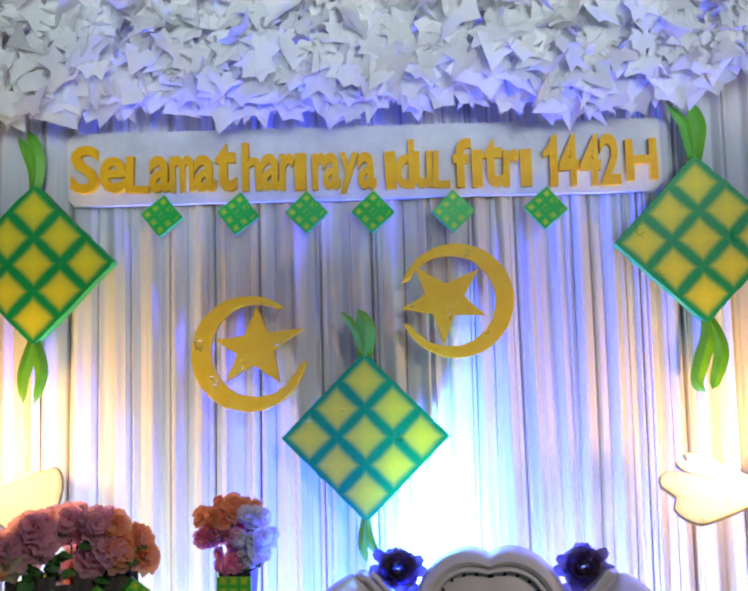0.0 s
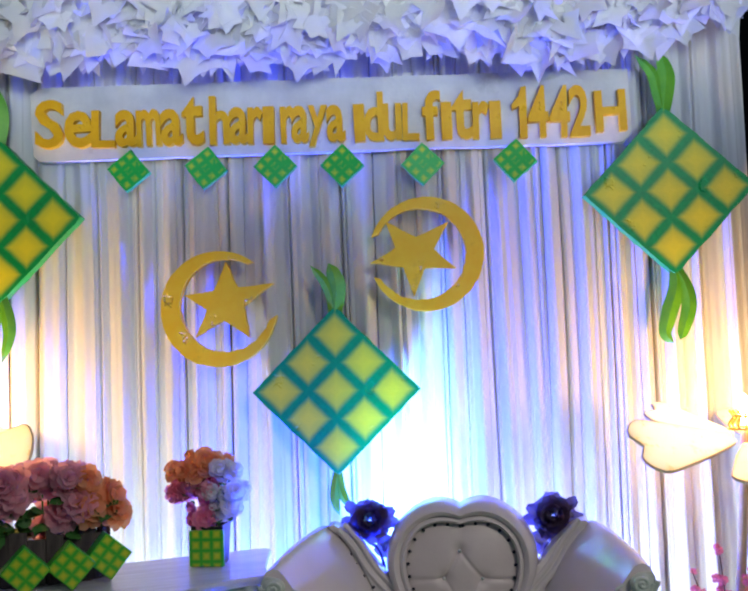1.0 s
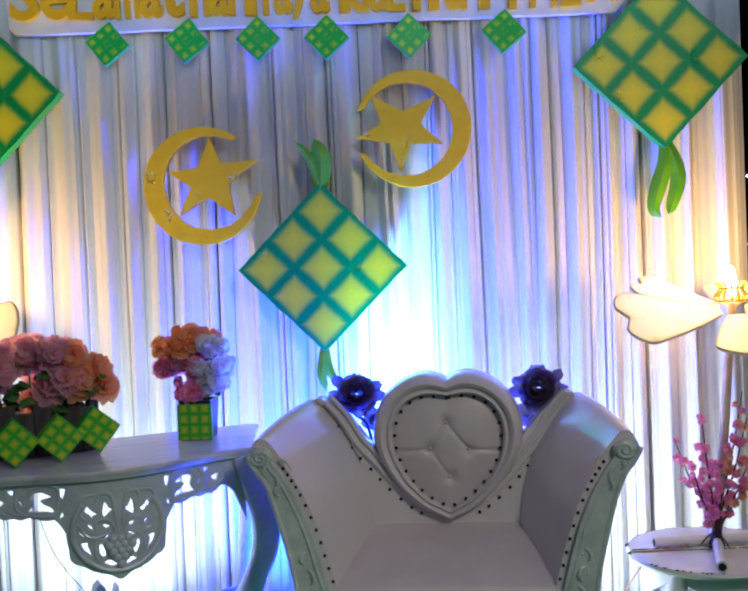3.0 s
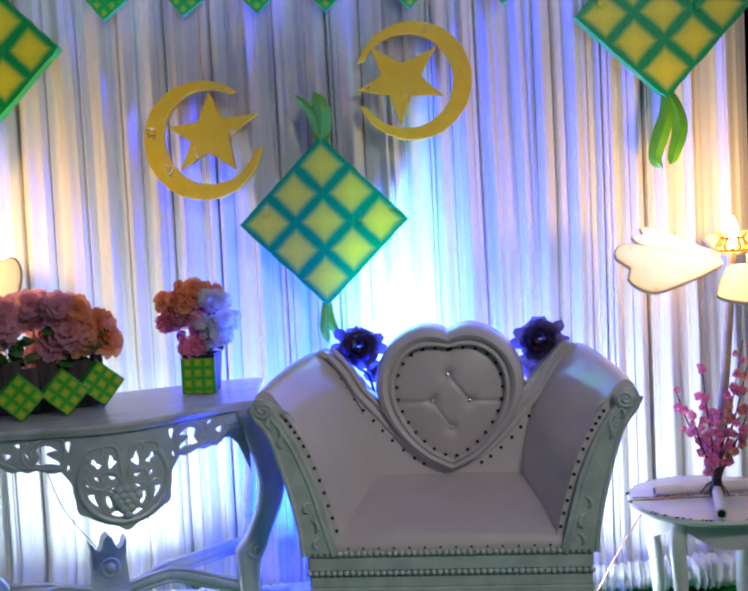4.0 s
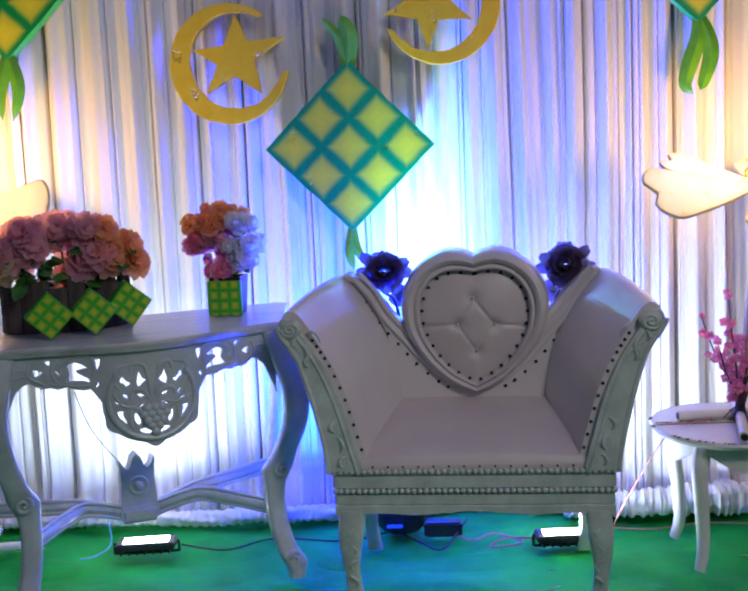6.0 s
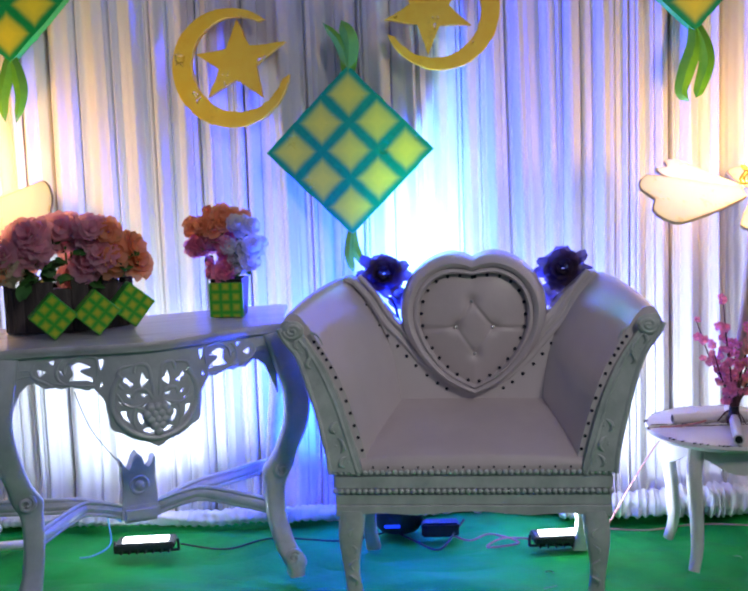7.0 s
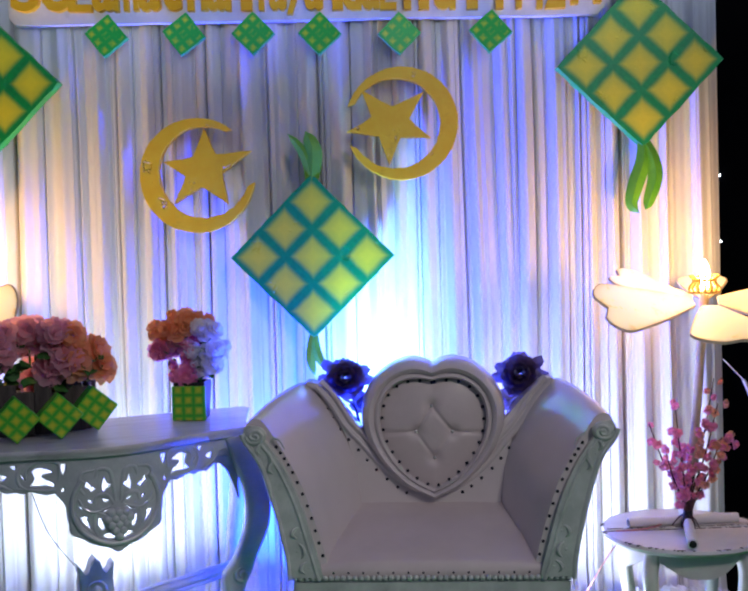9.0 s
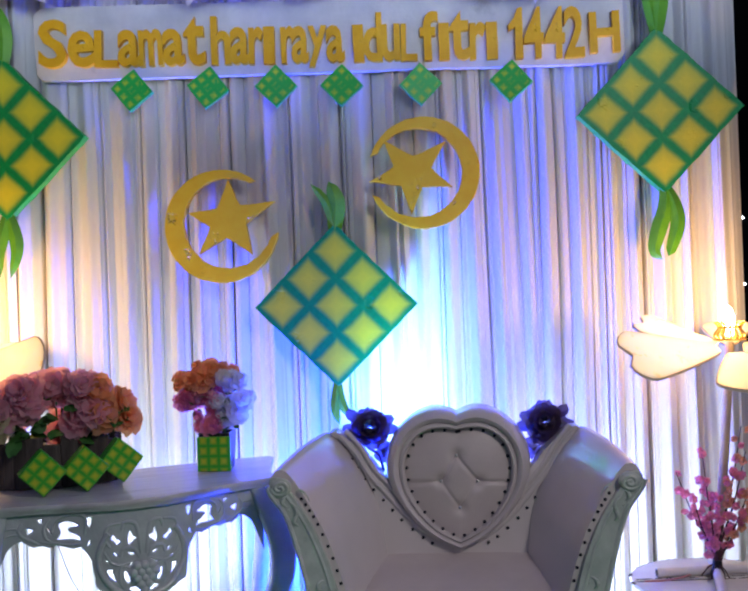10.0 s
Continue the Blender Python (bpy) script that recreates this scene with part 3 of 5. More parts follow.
def letter(ch, x0, x1, z0, z1, parent):
    cu = bpy.data.curves.new("letter", "FONT")
    cu.body, cu.extrude, cu.offset, cu.resolution_u = ch, 0.02, 0.026, 3
    tmp = bpy.data.objects.new("letter", cu)
    scene.collection.objects.link(tmp)
    dg = bpy.context.evaluated_depsgraph_get()
    me = bpy.data.meshes.new_from_object(tmp.evaluated_get(dg))
    bpy.data.objects.remove(tmp)
    co = np.empty(len(me.vertices) * 3)
    me.vertices.foreach_get("co", co)
    co = co.reshape(-1, 3)
    lo, hi = co.min(0), co.max(0)
    u = (co - lo) / np.maximum(hi - lo, 1e-6)
    res = np.stack([x0 + (x1 - x0) * u[:, 0], -0.030 * u[:, 2] + 0.001, z0 + (z1 - z0) * u[:, 1]], 1)
    mid = np.array([(x0 + x1) / 2, 0, (z0 + z1) / 2])
    if ch == "1":
        w, h = x1 - x0, z1 - z0
        bm = bmesh.new()
        slab(bm, [(w * a - w / 2, h * b - h / 2) for a, b in ((0.42, 0), (1.0, 0), (1.0, 1.0), (0.60, 0.98), (0.36, 0.80), (-0.12, 0.66), (-0.10, 0.55), (0.42, 0.62))], -0.029, 0.001, 0.0, 1)
        ob = part("letter", bm, GOLD_LETTER, parent, m=pose(mid[0], 0, mid[2]))
        return ob
    me.vertices.foreach_set("co", (res - mid).ravel())
    me.update()
    me.materials.clear()
    me.materials.append(GOLD_LETTER)
    ob = new("letter", me)
    ob.parent = parent
    ob.matrix_local = pose(mid[0], 0, mid[2], rnd.uniform(-1, 1), rnd.uniform(-1.5, 1.5), 0)
    return ob


# each letter: its place along the board and how tall it is (0 small, 1 tall, 2 figure, 3 below the line)
WORDS = [("S", -1.043, -0.939, 1), ("e", -0.936, -0.836, 0), ("L", -0.838, -0.753, 0), ("a", -0.753, -0.673, 0), ("m", -0.676, -0.589, 0), ("a", -0.589, -0.510, 0), ("t", -0.512, -0.434, 1),
         ("h", -0.413, -0.340, 1), ("a", -0.345, -0.273, 0), ("r", -0.276, -0.222, 0), ("\u0131", -0.222, -0.182, 0), ("r", -0.159, -0.107, 0), ("a", -0.121, -0.058, 0), ("y", -0.061, 0.007, 3), ("a", 0.004, 0.071, 0),
         ("\u0131", 0.102, 0.141, 0), ("d", 0.138, 0.208, 1), ("u", 0.204, 0.272, 0), ("L", 0.274, 0.334, 0), ("f", 0.344, 0.411, 1), ("\u0131", 0.411, 0.449, 0), ("t", 0.449, 0.524, 1), ("r", 0.522, 0.582, 0), ("\u0131", 0.582, 0.622, 0),
         ("1", 0.667, 0.713, 2), ("4", 0.716, 0.788, 2), ("4", 0.792, 0.864, 2), ("2", 0.861, 0.932, 2), ("H", 0.952, 1.060, 4)]
for ch, a, b, k in WORDS:
    base = 2.243 - 0.020 * (a + 1.04)
    top = {0: 0.134, 1: 0.176, 2: 0.184, 3: 0.134, 4: 0.150}[k]
    letter(ch, a - 0.008, b - 0.008, base - (0.014 if k == 3 else -0.016 if k == 4 else 0) - 2.325, base + top + (0.012 if k == 4 else 0) - 2.325, sign)


# ---- carved armchair ----
def petal(bm, base, out, up, length, width, curl, rnd, rows=3):
    """One curved petal from base, leaning along out, cupped towards up."""
    out, up = Vector(out).normalized(), Vector(up).normalized()
    side = out.cross(up).normalized()
    g = []
    for i in range(rows + 1):
        t = i / rows
        w = width * (0.25 + 1.1 * math.sin(math.pi * min(0.92, 0.12 + t * 0.75)))
        mid = Vector(base) + out * length * t + up * (length * curl * t * t)
        row = []
        for j in (-1, -0.5, 0, 0.5, 1):
            lift = up * (0.22 * width * abs(j)) + (side * j + out * (-0.12 * abs(j) * t)) * w
            ruf = rnd.uniform(-0.13, 0.13) * length * t
            row.append(bm.verts.new(mid + lift + up * ruf + out * rnd.uniform(-0.06, 0.06) * length * t))
        g.append(row)
    for i in range(rows):
        for j in range(4):
            bm.faces.new((g[i][j], g[i][j + 1], g[i + 1][j + 1], g[i + 1][j]))


def bloom(bm, c, axis, r, seed, layers=((5, 0.25, 0.95), (6, 0.7, 0.7), (7, 1.0, 0.3)), sink=None):
    """A many-petalled flower head that faces along axis. layers: petals, spread, cup."""
    rnd = random.Random(seed)
    axis = Vector(axis).normalized()
    u = axis.orthogonal().normalized()
    v = axis.cross(u)
    for n, spread, cup in layers:
        a0 = rnd.uniform(0, 6.28)
        for i in range(n):
            a = a0 + 2 * math.pi * i / n + rnd.uniform(-0.2, 0.2)
            d = u * math.cos(a) + v * math.sin(a)
            out = d * (0.35 + spread) + axis * (1.1 - spread * 0.9)
            if sink:
                bm = bmesh.new()
            petal(bm, Vector(c) + d * r * 0.08, out, axis - d * 0.15, r * (0.62 + 0.42 * spread) * rnd.uniform(0.88, 1.1), r * (0.26 + 0.16 * spread), cup * 0.35 - 0.2 * spread, rnd)
            if sink:
                sink(bm)


chair = thing("armchair", pose(0.376, -0.77, 0, 0, 0, -3.3), "wide carved white armchair with tufted heart-shaped back and studded leatherette", "armchair")
BY = 0.40                                                     # depth of the back from the front rail
F_IN = [(-0.295, 0.405), (-0.330, 0.54), (-0.372, 0.67), (-0.420, 0.765), (-0.460, 0.832), (-0.492, 0.870), (-0.521, 0.870), (-0.534, 0.842)]
F_OUT = [(-0.516, 0.806), (-0.486, 0.742), (-0.457, 0.685), (-0.430, 0.58), (-0.407, 0.47), (-0.401, 0.385)]
B_IN = [(-0.215, 0.44), (-0.225, 0.58), (-0.245, 0.70), (-0.300, 0.81), (-0.355, 0.890), (-0.405, 0.928), (-0.448, 0.918), (-0.472, 0.875)]
B_OUT = [(-0.470, 0.82), (-0.460, 0.75), (-0.445, 0.67), (-0.425, 0.57), (-0.405, 0.47), (-0.395, 0.385)]
for s in (1, -1):
    fr = smooth_line([(x, 0, z) for x, z in F_IN + F_OUT], 5)
    bk = smooth_line([(x, BY, z) for x, z in B_IN + B_OUT], 5)
    rings = []
    for k in range(11):
        t = k / 10
        e = t * t * (3 - 2 * t) * 0.35 + t * 0.65
        puff = 0.010 * math.sin(math.pi * t)
        ring = []
        for i, (a, b) in enumerate(zip(fr, bk)):
            p = a.lerp(b, e)
            p.y = 0.002 + (BY - 0.002) * t
            q = i / len(fr)
            p.z += puff * (1 if 0.2 < q < 0.6 else 0)
            ring.append(Vector((p.x * s, p.y, p.z)))
        rings.append(ring)
    bm = bmesh.new()
    loft(bm, rings)
    part("arm", bm, LEATHER, chair, smooth=70)
    # carved front of the arm
    inner = [(-0.312, 0.40), (-0.340, 0.50), (-0.371, 0.61), (-0.412, 0.710), (-0.446, 0.768), (-0.478, 0.814)]
    outer = [(-0.500, 0.850), (-0.528, 0.854), (-0.539, 0.832), (-0.524, 0.800), (-0.490, 0.752), (-0.465, 0.683), (-0.438, 0.58), (-0.415, 0.47), (-0.408, 0.40)]
    line = [tuple(p)[:2] for p in smooth_line([(x, z, 0) for x, z in inner], 4)] + [tuple(p)[:2] for p in smooth_line([(x, z, 0) for x, z in outer], 4)]
    bm = bmesh.new()
    o = [(x * s, z) for x, z in line]
    slab(bm, o if s > 0 else o[::-1], -0.022, 0.02, 0.006, 2)
    panel = part("arm_front", bm, PAINT, chair)
    carve = bmesh.new()
    tube(carve, smooth_line([(s * (x - 0.004), -0.020, z) for x, z in outer[2:]], 6), lambda t: 0.009 - 0.002 * t, 8)
    tube(carve, smooth_line([(s * (x - 0.016), -0.020, z - 0.002) for x, z in inner], 6), 0.006, 8)
    mid = [((a[0] + b[0]) / 2, (a[1] + b[1]) / 2) for a, b in zip(inner, outer[::-1][:6])]
    for k, (x, z) in enumerate(smooth_line([(x, z, 0) for x, z in mid], 2)[i][:2] for i in range(1, 10)):
        if 2 < k < 6:
            continue
        w = 0.022 if k % 2 else 0.017
        sg = 1 if k % 2 else -1
        tube(carve, smooth_line([(s * x, -0.020, z - w), (s * (x + sg * 0.011), -0.026, z - w * 0.3), (s * (x + sg * 0.006), -0.024, z + w * 0.6), (s * (x - sg * 0.008), -0.021, z + w)], 4), lambda t: 0.0046 * math.sin(math.pi * (0.1 + 0.85 * t)) + 0.001, 6)
        ball(carve, (s * (x - sg * 0.012), -0.020, z), (0.005, 0.004, 0.005), 8, 6)
    # volute at the head of the arm
    spiral = []
    for k in range(34):
        a = 0.35 * k
        r = 0.027 * (1 - k / 38)
        spiral.append((s * (-0.502 - r * math.cos(a)), -0.024 - 0.012 * k / 34, 0.826 - r * math.sin(a) * 0.85))
    tube(carve, spiral, lambda t: 0.0075 - 0.004 * t, 8)
    ball(carve, (s * -0.502, -0.018, 0.826), (0.033, 0.014, 0.029), 14, 8)
    for k in range(1):
        x, z = -0.430, 0.806
        tube(carve, smooth_line([(s * (x - 0.02), -0.012, z + 0.012), (s * x, -0.022, z + 0.004), (s * (x + 0.012), -0.016, z - 0.022)], 4), lambda t: 0.0045 * (1 - 0.7 * t), 6)
    part("carving", carve, PAINT, panel)
    # studs along the arm front
    bm = bmesh.new()
    ball(bm, (0, 0, 0), (0.0052, 0.004, 0.0052), 8, 6)
    first = None
    pts = smooth_line([(x + 0.013, z + 0.003, 0) for x, z in inner], 3)
    for k in range(1, len(pts) - 2, 1):
        m = pose(s * (pts[k].x), 0.001, pts[k].y)
        if first is None:
            first = part("stud", bm, NAIL, chair, m=m)
        else:
            again(first, chair, m)

# seat
bm = bmesh.new()
prof = [(0.03, 0.392), (-0.004, 0.398), (-0.012, 0.415), (-0.004, 0.434), (0.03, 0.447), (0.12, 0.468), (0.25, 0.500), (0.36, 0.522), (0.43, 0.530), (0.43, 0.40)]
pl = smooth_line([(0, y, z) for y, z in prof[:9]], 4) + [Vector((0, 0.43, 0.40))]
rings = []
for k in range(19):
    x = -0.335 + 0.67 * k / 18
    c = 1 - (abs(x) / 0.34) ** 4
    rings.append([Vector((x, p.y, p.z + 0.012 * c * (1 if p.z > 0.43 else 0) + 0.0016 * noise.noise((x * 9, p.y * 9, 0)))) for p in pl])
loft(bm, rings)
part("seat", bm, LEATHER_IN, chair, "mauve-white leatherette seat", smooth=60)

bm = bmesh.new()
ball(bm, (0, 0, 0), (0.0045, 0.0036, 0.0045), 8, 6)
nail = None
for k in range(14):
    m = pose(-0.285 + 0.57 * k / 13, -0.010, 0.4165)
    if nail is None:
        nail = part("stud", bm, NAIL, chair, m=m)
    else:
        again(nail, chair, m)

# front rail and its beads
bm = bmesh.new()
box(bm, (0, 0.012, 0.372), (0.806, 0.05, 0.046), 0.006)
box(bm, (0, 0.016, 0.319), (0.800, 0.05, 0.040), 0.005)
wave = [(-0.40, 0.302)] + [(-0.40 + 0.80 * i / 40, 0.268 + 0.010 * abs(math.sin(i / 40 * math.pi * 3)) + (0.006 if 12 < i < 28 else 0)) for i in range(41)] + [(0.40, 0.302)]
slab(bm, wave, -0.012, 0.03, 0.003, 1)
rail_front = part("front_rail", bm, PAINT, chair)
bm = bmesh.new()
ball(bm, (0, 0, 0), (0.0088, 0.0080, 0.0082), 8, 6)
first = None
for z in (0.402, 0.346):
    for k in range(46):
        m = pose(-0.398 + 0.796 * k / 45, -0.014, z)
        if first is None:
            first = part("bead", bm, PAINT, rail_front, m=m)
        else:
            again(first, rail_front, m)
for s in (1, -1):
    bm = bmesh.new()
    box(bm, (s * 0.375, 0.215, 0.345), (0.04, 0.40, 0.12), 0.006)
    part("side_rail", bm, PAINT, chair)
bm = bmesh.new()
box(bm, (0, 0.42, 0.37), (0.76, 0.04, 0.16), 0.006)
part("back_rail", bm, PAINT, chair)
for x, y, back in ((-0.352, 0.02, 0), (0.352, 0.02, 0), (-0.345, 0.40, 1), (0.345, 0.40, 1)):
    bm = bmesh.new()
    rings = []
    for k in range(9):
        t = k / 8
        z = 0.285 * (1 - t)
        w = 0.040 - 0.016 * t + 0.005 * math.sin(t * 7)
        sx = x + math.copysign(0.010 * math.sin(math.pi * t), x)
        sy = y + (0.05 * t * t if back else -0.008 * math.sin(math.pi * t))
        rings.append([(sx + w * math.copysign(abs(math.cos(a)) ** 0.45, math.cos(a)) * 0.9, sy + w * math.copysign(abs(math.sin(a)) ** 0.45, math.sin(a)) * 0.9, z) for a in (2 * math.pi * i / 16 for i in range(16))])
    loft(bm, rings)
    if not back:
        for k in range(4):
            z = 0.22 - 0.05 * k
            sg = 1 if k % 2 else -1
            tube(bm, smooth_line([(x - sg * 0.012, y - 0.036, z + 0.02), (x + sg * 0.010, y - 0.040 + 0.004 * k, z), (x - sg * 0.004, y - 0.034 + 0.004 * k, z - 0.025)], 4), lambda t: 0.006 * math.sin(math.pi * (0.15 + 0.8 * t)), 6)
    part("leg", bm, PAINT, chair, smooth=50)

# back: wings, heart rim, tufted cushion
wing = [(-0.23, 0.44), (-0.255, 0.70), (-0.315, 0.83), (-0.365, 0.900), (-0.405, 0.930), (-0.375, 0.932), (-0.320, 0.890), (-0.270, 0.835), (-0.225, 0.780), (-0.17, 0.74)]
wl = [tuple(p)[:2] for p in smooth_line([(x, z, 0) for x, z in wing], 4)]
bm = bmesh.new()
slab(bm, (wl + [(-x, z) for x, z in wl[::-1]])[::-1], BY - 0.035, BY + 0.05, 0.014, 3)
part("backrest", bm, LEATHER, chair, smooth=60)
HX = 0.012
H_OUT = [(0, 0.986), (-0.030, 1.000), (-0.075, 1.006), (-0.132, 0.988), (-0.186, 0.946), (-0.222, 0.890), (-0.235, 0.828), (-0.226, 0.765), (-0.192, 0.695), (-0.142, 0.634), (-0.078, 0.582), (0, 0.546)]
H_IN = [(0, 0.933), (-0.030, 0.938), (-0.075, 0.938), (-0.120, 0.920), (-0.154, 0.882), (-0.170, 0.832), (-0.168, 0.775), (-0.150, 0.720), (-0.112, 0.660), (-0.062, 0.612), (0, 0.578)]


def heart_line(pts, n):
    half = smooth_line([(x, z, 0) for x, z in pts], 12)
    ln = [0.0]
    for a, b in zip(half, half[1:]):
        ln.append(ln[-1] + (b - a).length)
    res = []
    for i in range(n + 1):
        d = ln[-1] * i / n
        k = max(j for j in range(len(ln)) if ln[j] <= d + 1e-9)
        k = min(k, len(half) - 2)
        t = (d - ln[k]) / max(ln[k + 1] - ln[k], 1e-9)
        p = half[k].lerp(half[k + 1], t)
        res.append((p.x, p.y))
    return res + [(-x, z) for x, z in res[-2:0:-1]]


ho, hi = heart_line(H_OUT, 68), heart_line(H_IN, 68)
n = len(ho)
bm = bmesh.new()
rings = []
for t, y in ((-0.02, 0.46), (0.0, 0.40), (0.05, 0.365), (0.22, 0.335), (0.45, 0.324), (0.62, 0.332), (0.70, 0.345), (0.76, 0.338), (0.88, 0.334), (0.97, 0.343), (1.0, 0.366)):
    rings.append([Vector((HX + a[0] + (b[0] - a[0]) * t, BY - 0.40 + y, a[1] + (b[1] - a[1]) * t)) for a, b in zip(ho, hi)])
loft(bm, rings, cap=False)
bm.faces.new([bm.verts.new((HX + x, BY + 0.06, z)) for x, z in ho[::2]])
part("heart_rim", bm, LEATHER, chair, "glossy white padded heart rim", smooth=70)

BUTTONS = [(-0.004, 0.852), (-0.055, 0.770), (0.062, 0.768), (0.003, 0.683)]
CREASE = [((-0.172, 0.762), BUTTONS[1]), (BUTTONS[2], (0.172, 0.760)), (BUTTONS[1], BUTTONS[3]), (BUTTONS[0], BUTTONS[2]), (BUTTONS[0], BUTTONS[1]), (BUTTONS[2], BUTTONS[3])]


def tuft(x, z):
    d = 0.0
    for i, (a, b) in enumerate(CREASE):
        ax, az = a
        bx, bz = b
        L = (bx - ax) ** 2 + (bz - az) ** 2
        t = min(1, max(0, ((x - ax) * (bx - ax) + (z - az) * (bz - az)) / L))
        q = (x - ax - t * (bx - ax)) ** 2 + (z - az - t * (bz - az)) ** 2
        d = max(d, (0.0075 if i != 2 and i != 5 else 0.004) * math.exp(-q / 0.000028))
    for bx, bz in BUTTONS:
        d += 0.014 * math.exp(-((x - bx) ** 2 + (z - bz) ** 2) / 0.00045)
    return d


bm = bmesh.new()
rings = []
for k in range(46):
    r = 1 - k / 46
    ring = []
    for x, z in hi:
        px, pz = x * r, 0.775 + (z - 0.775) * r
        y = BY - 0.034 - 0.030 * (1 - r ** 2.4) + tuft(px, pz)
        ring.append(Vector((HX + px, y, pz)))
    rings.append(ring)
loft(bm, rings, cap=False)
bm.verts.ensure_lookup_table()
bm.faces.new(bm.verts[-n:])
heart = part("heart_cushion", bm, LEATHER_IN, chair, "mauve tufted heart cushion", smooth=80)
for x, z in BUTTONS:
    bm = bmesh.new()
    ball(bm, (0, 0, 0), (0.0058, 0.004, 0.0058), 10, 6)
    part("button", bm, CRYSTAL, heart, m=pose(HX + x, BY - 0.050, z))
bm = bmesh.new()
ball(bm, (0, 0, 0), (0.0055, 0.0042, 0.0055), 8, 6)
first = None
for k in range(0, n, 5):
    m = pose(HX + hi[k][0] * 0.965, BY - 0.041, 0.775 + (hi[k][1] - 0.775) * 0.965)
    if first is None:
        first = part("stud", bm, NAIL, heart, m=m)
    else:
        again(first, heart, m)
WN = [(-0.345, 0.845), (-0.305, 0.778), (-0.245, 0.710), (-0.188, 0.644), (-0.120, 0.586), (-0.070, 0.556)]
for s in (1, -1):
    for off, r in ((0.020, 0.010), (0.040, 0.008)):
        bm = bmesh.new()
        tube(bm, smooth_line([(HX + s * (x + off * 0.8), BY - 0.036, z + off * 0.9) for x, z in [(-0.395, 0.905)] + WN], 8), r, 8)
        part("piping", bm, LEATHER, chair)
    for p in smooth_line([(x, z, 0) for x, z in WN], 2)[:-1]:
        again(first, chair, pose(HX + s * p.x, BY - 0.038, p.y))

# dark carved roses behind the dips of the back
for s, seed, dz in ((-1, 5, 0.0), (1, 9, 0.004)):
    cx = HX + s * 0.293
    bm = bmesh.new()
    ball(bm, (cx, BY + 0.062, 0.922 + dz), (0.012, 0.010, 0.012), 10, 8)
    rose = part("rose", bm, ROSE_DARK, chair, "dark carved rose", smooth=50)

    def add_petal(pm):
        part("petal", pm, ROSE_DARK, rose, smooth=50)

    bloom(None, (cx, BY + 0.075, 0.930 + dz), (0.1 * -s, -1, 0.25), 0.064, seed, ((5, 0.10, 1.2), (7, 0.35, 0.9), (8, 0.70, 0.5), (9, 1.05, 0.1)), add_petal)
    bm = bmesh.new()
    tube(bm, smooth_line([(cx, BY + 0.09, 0.92), (cx + 0.01 * s, BY + 0.08, 0.87), (cx - 0.03 * s, BY + 0.06, 0.84), (cx - 0.05 * s, BY + 0.045, 0.77)], 5), 0.005, 7)
    part("rose_stem", bm, ROSE_DARK, chair)
    for k, (dx, zz, up) in enumerate(((0.060, 0.925, 0.2), (0.072, 0.905, -0.2), (-0.055, 0.945, 0.6), (-0.062, 0.925, 0.1), (0.050, 0.960, 0.8), (0.020, 0.862, -0.6), (-0.028, 0.868, 0.2), (-0.020, 0.848, -0.5), (0.045, 0.872, 0.0), (-0.050, 0.842, 0.3))):
        rr = random.Random(seed * 10 + k)
        bm = bmesh.new()
        petal(bm, (cx + s * dx * 0.75, BY + 0.07, zz), (s * math.copysign(1, dx), -0.2, up), (0, -1, 0.3), 0.050, 0.015, -0.2, rr)
        part("rose_leaf", bm, ROSE_DARK, chair, smooth=50)


# ---- carved console table ----
TZ = 0.812
console = thing("console_table", pose(-0.58, -0.68, 0, 0, 0, 27), "grey-white carved console table with openwork apron and curved legs", "console table")


def bow(x):
    """How far the front stands out at x."""
    u = max(-1, min(1, x / 0.42))
    return -0.105 * (math.cos(u * math.pi) * 0.5 + 0.5) - 0.004


front = [(-0.44 + 0.88 * i / 24, bow(-0.44 + 0.88 * i / 24) - 0.02) for i in range(25)]
top = front + [(0.455, 0.02), (0.475, 0.10), (0.52, 0.22), (0.565, 0.33), (0.595, 0.40), (0.585, 0.43), (0.0, 0.44), (-0.585, 0.43), (-0.595, 0.40), (-0.565, 0.33), (-0.52, 0.22), (-0.475, 0.10), (-0.455, 0.02)]
bm = bmesh.new()
rings = []
for z, k in ((TZ - 0.030, 0.965), (TZ - 0.026, 0.985), (TZ - 0.018, 0.99), (TZ - 0.014, 1.0), (TZ - 0.004, 1.0), (TZ, 0.992)):
    rings.append([Vector((x * k, 0.16 + (y - 0.16) * k, z)) for x, y in top])
loft(bm, rings)
for f in list(bm.faces):
    if len(f.verts) > 6:
        bmesh.ops.triangulate(bm, faces=[f])
part("tabletop", bm, TABLE_TOP, console)

for s in (1, -1):
    bm = bmesh.new()
    rings = []
    for k in range(9):
        t = k / 8
        x, y = s * (0.40 + 0.13 * t), 0.02 + 0.36 * t
        rings.append([(x - 0.01, y, TZ - 0.030), (x + 0.01, y, TZ - 0.030), (x + 0.01, y, TZ - 0.105 + 0.02 * math.sin(math.pi * t)), (x - 0.01, y, TZ - 0.105 + 0.02 * math.sin(math.pi * t))])
    loft(bm, rings)
    part("side_rail", bm, PAINT_TABLE, console, smooth=30)

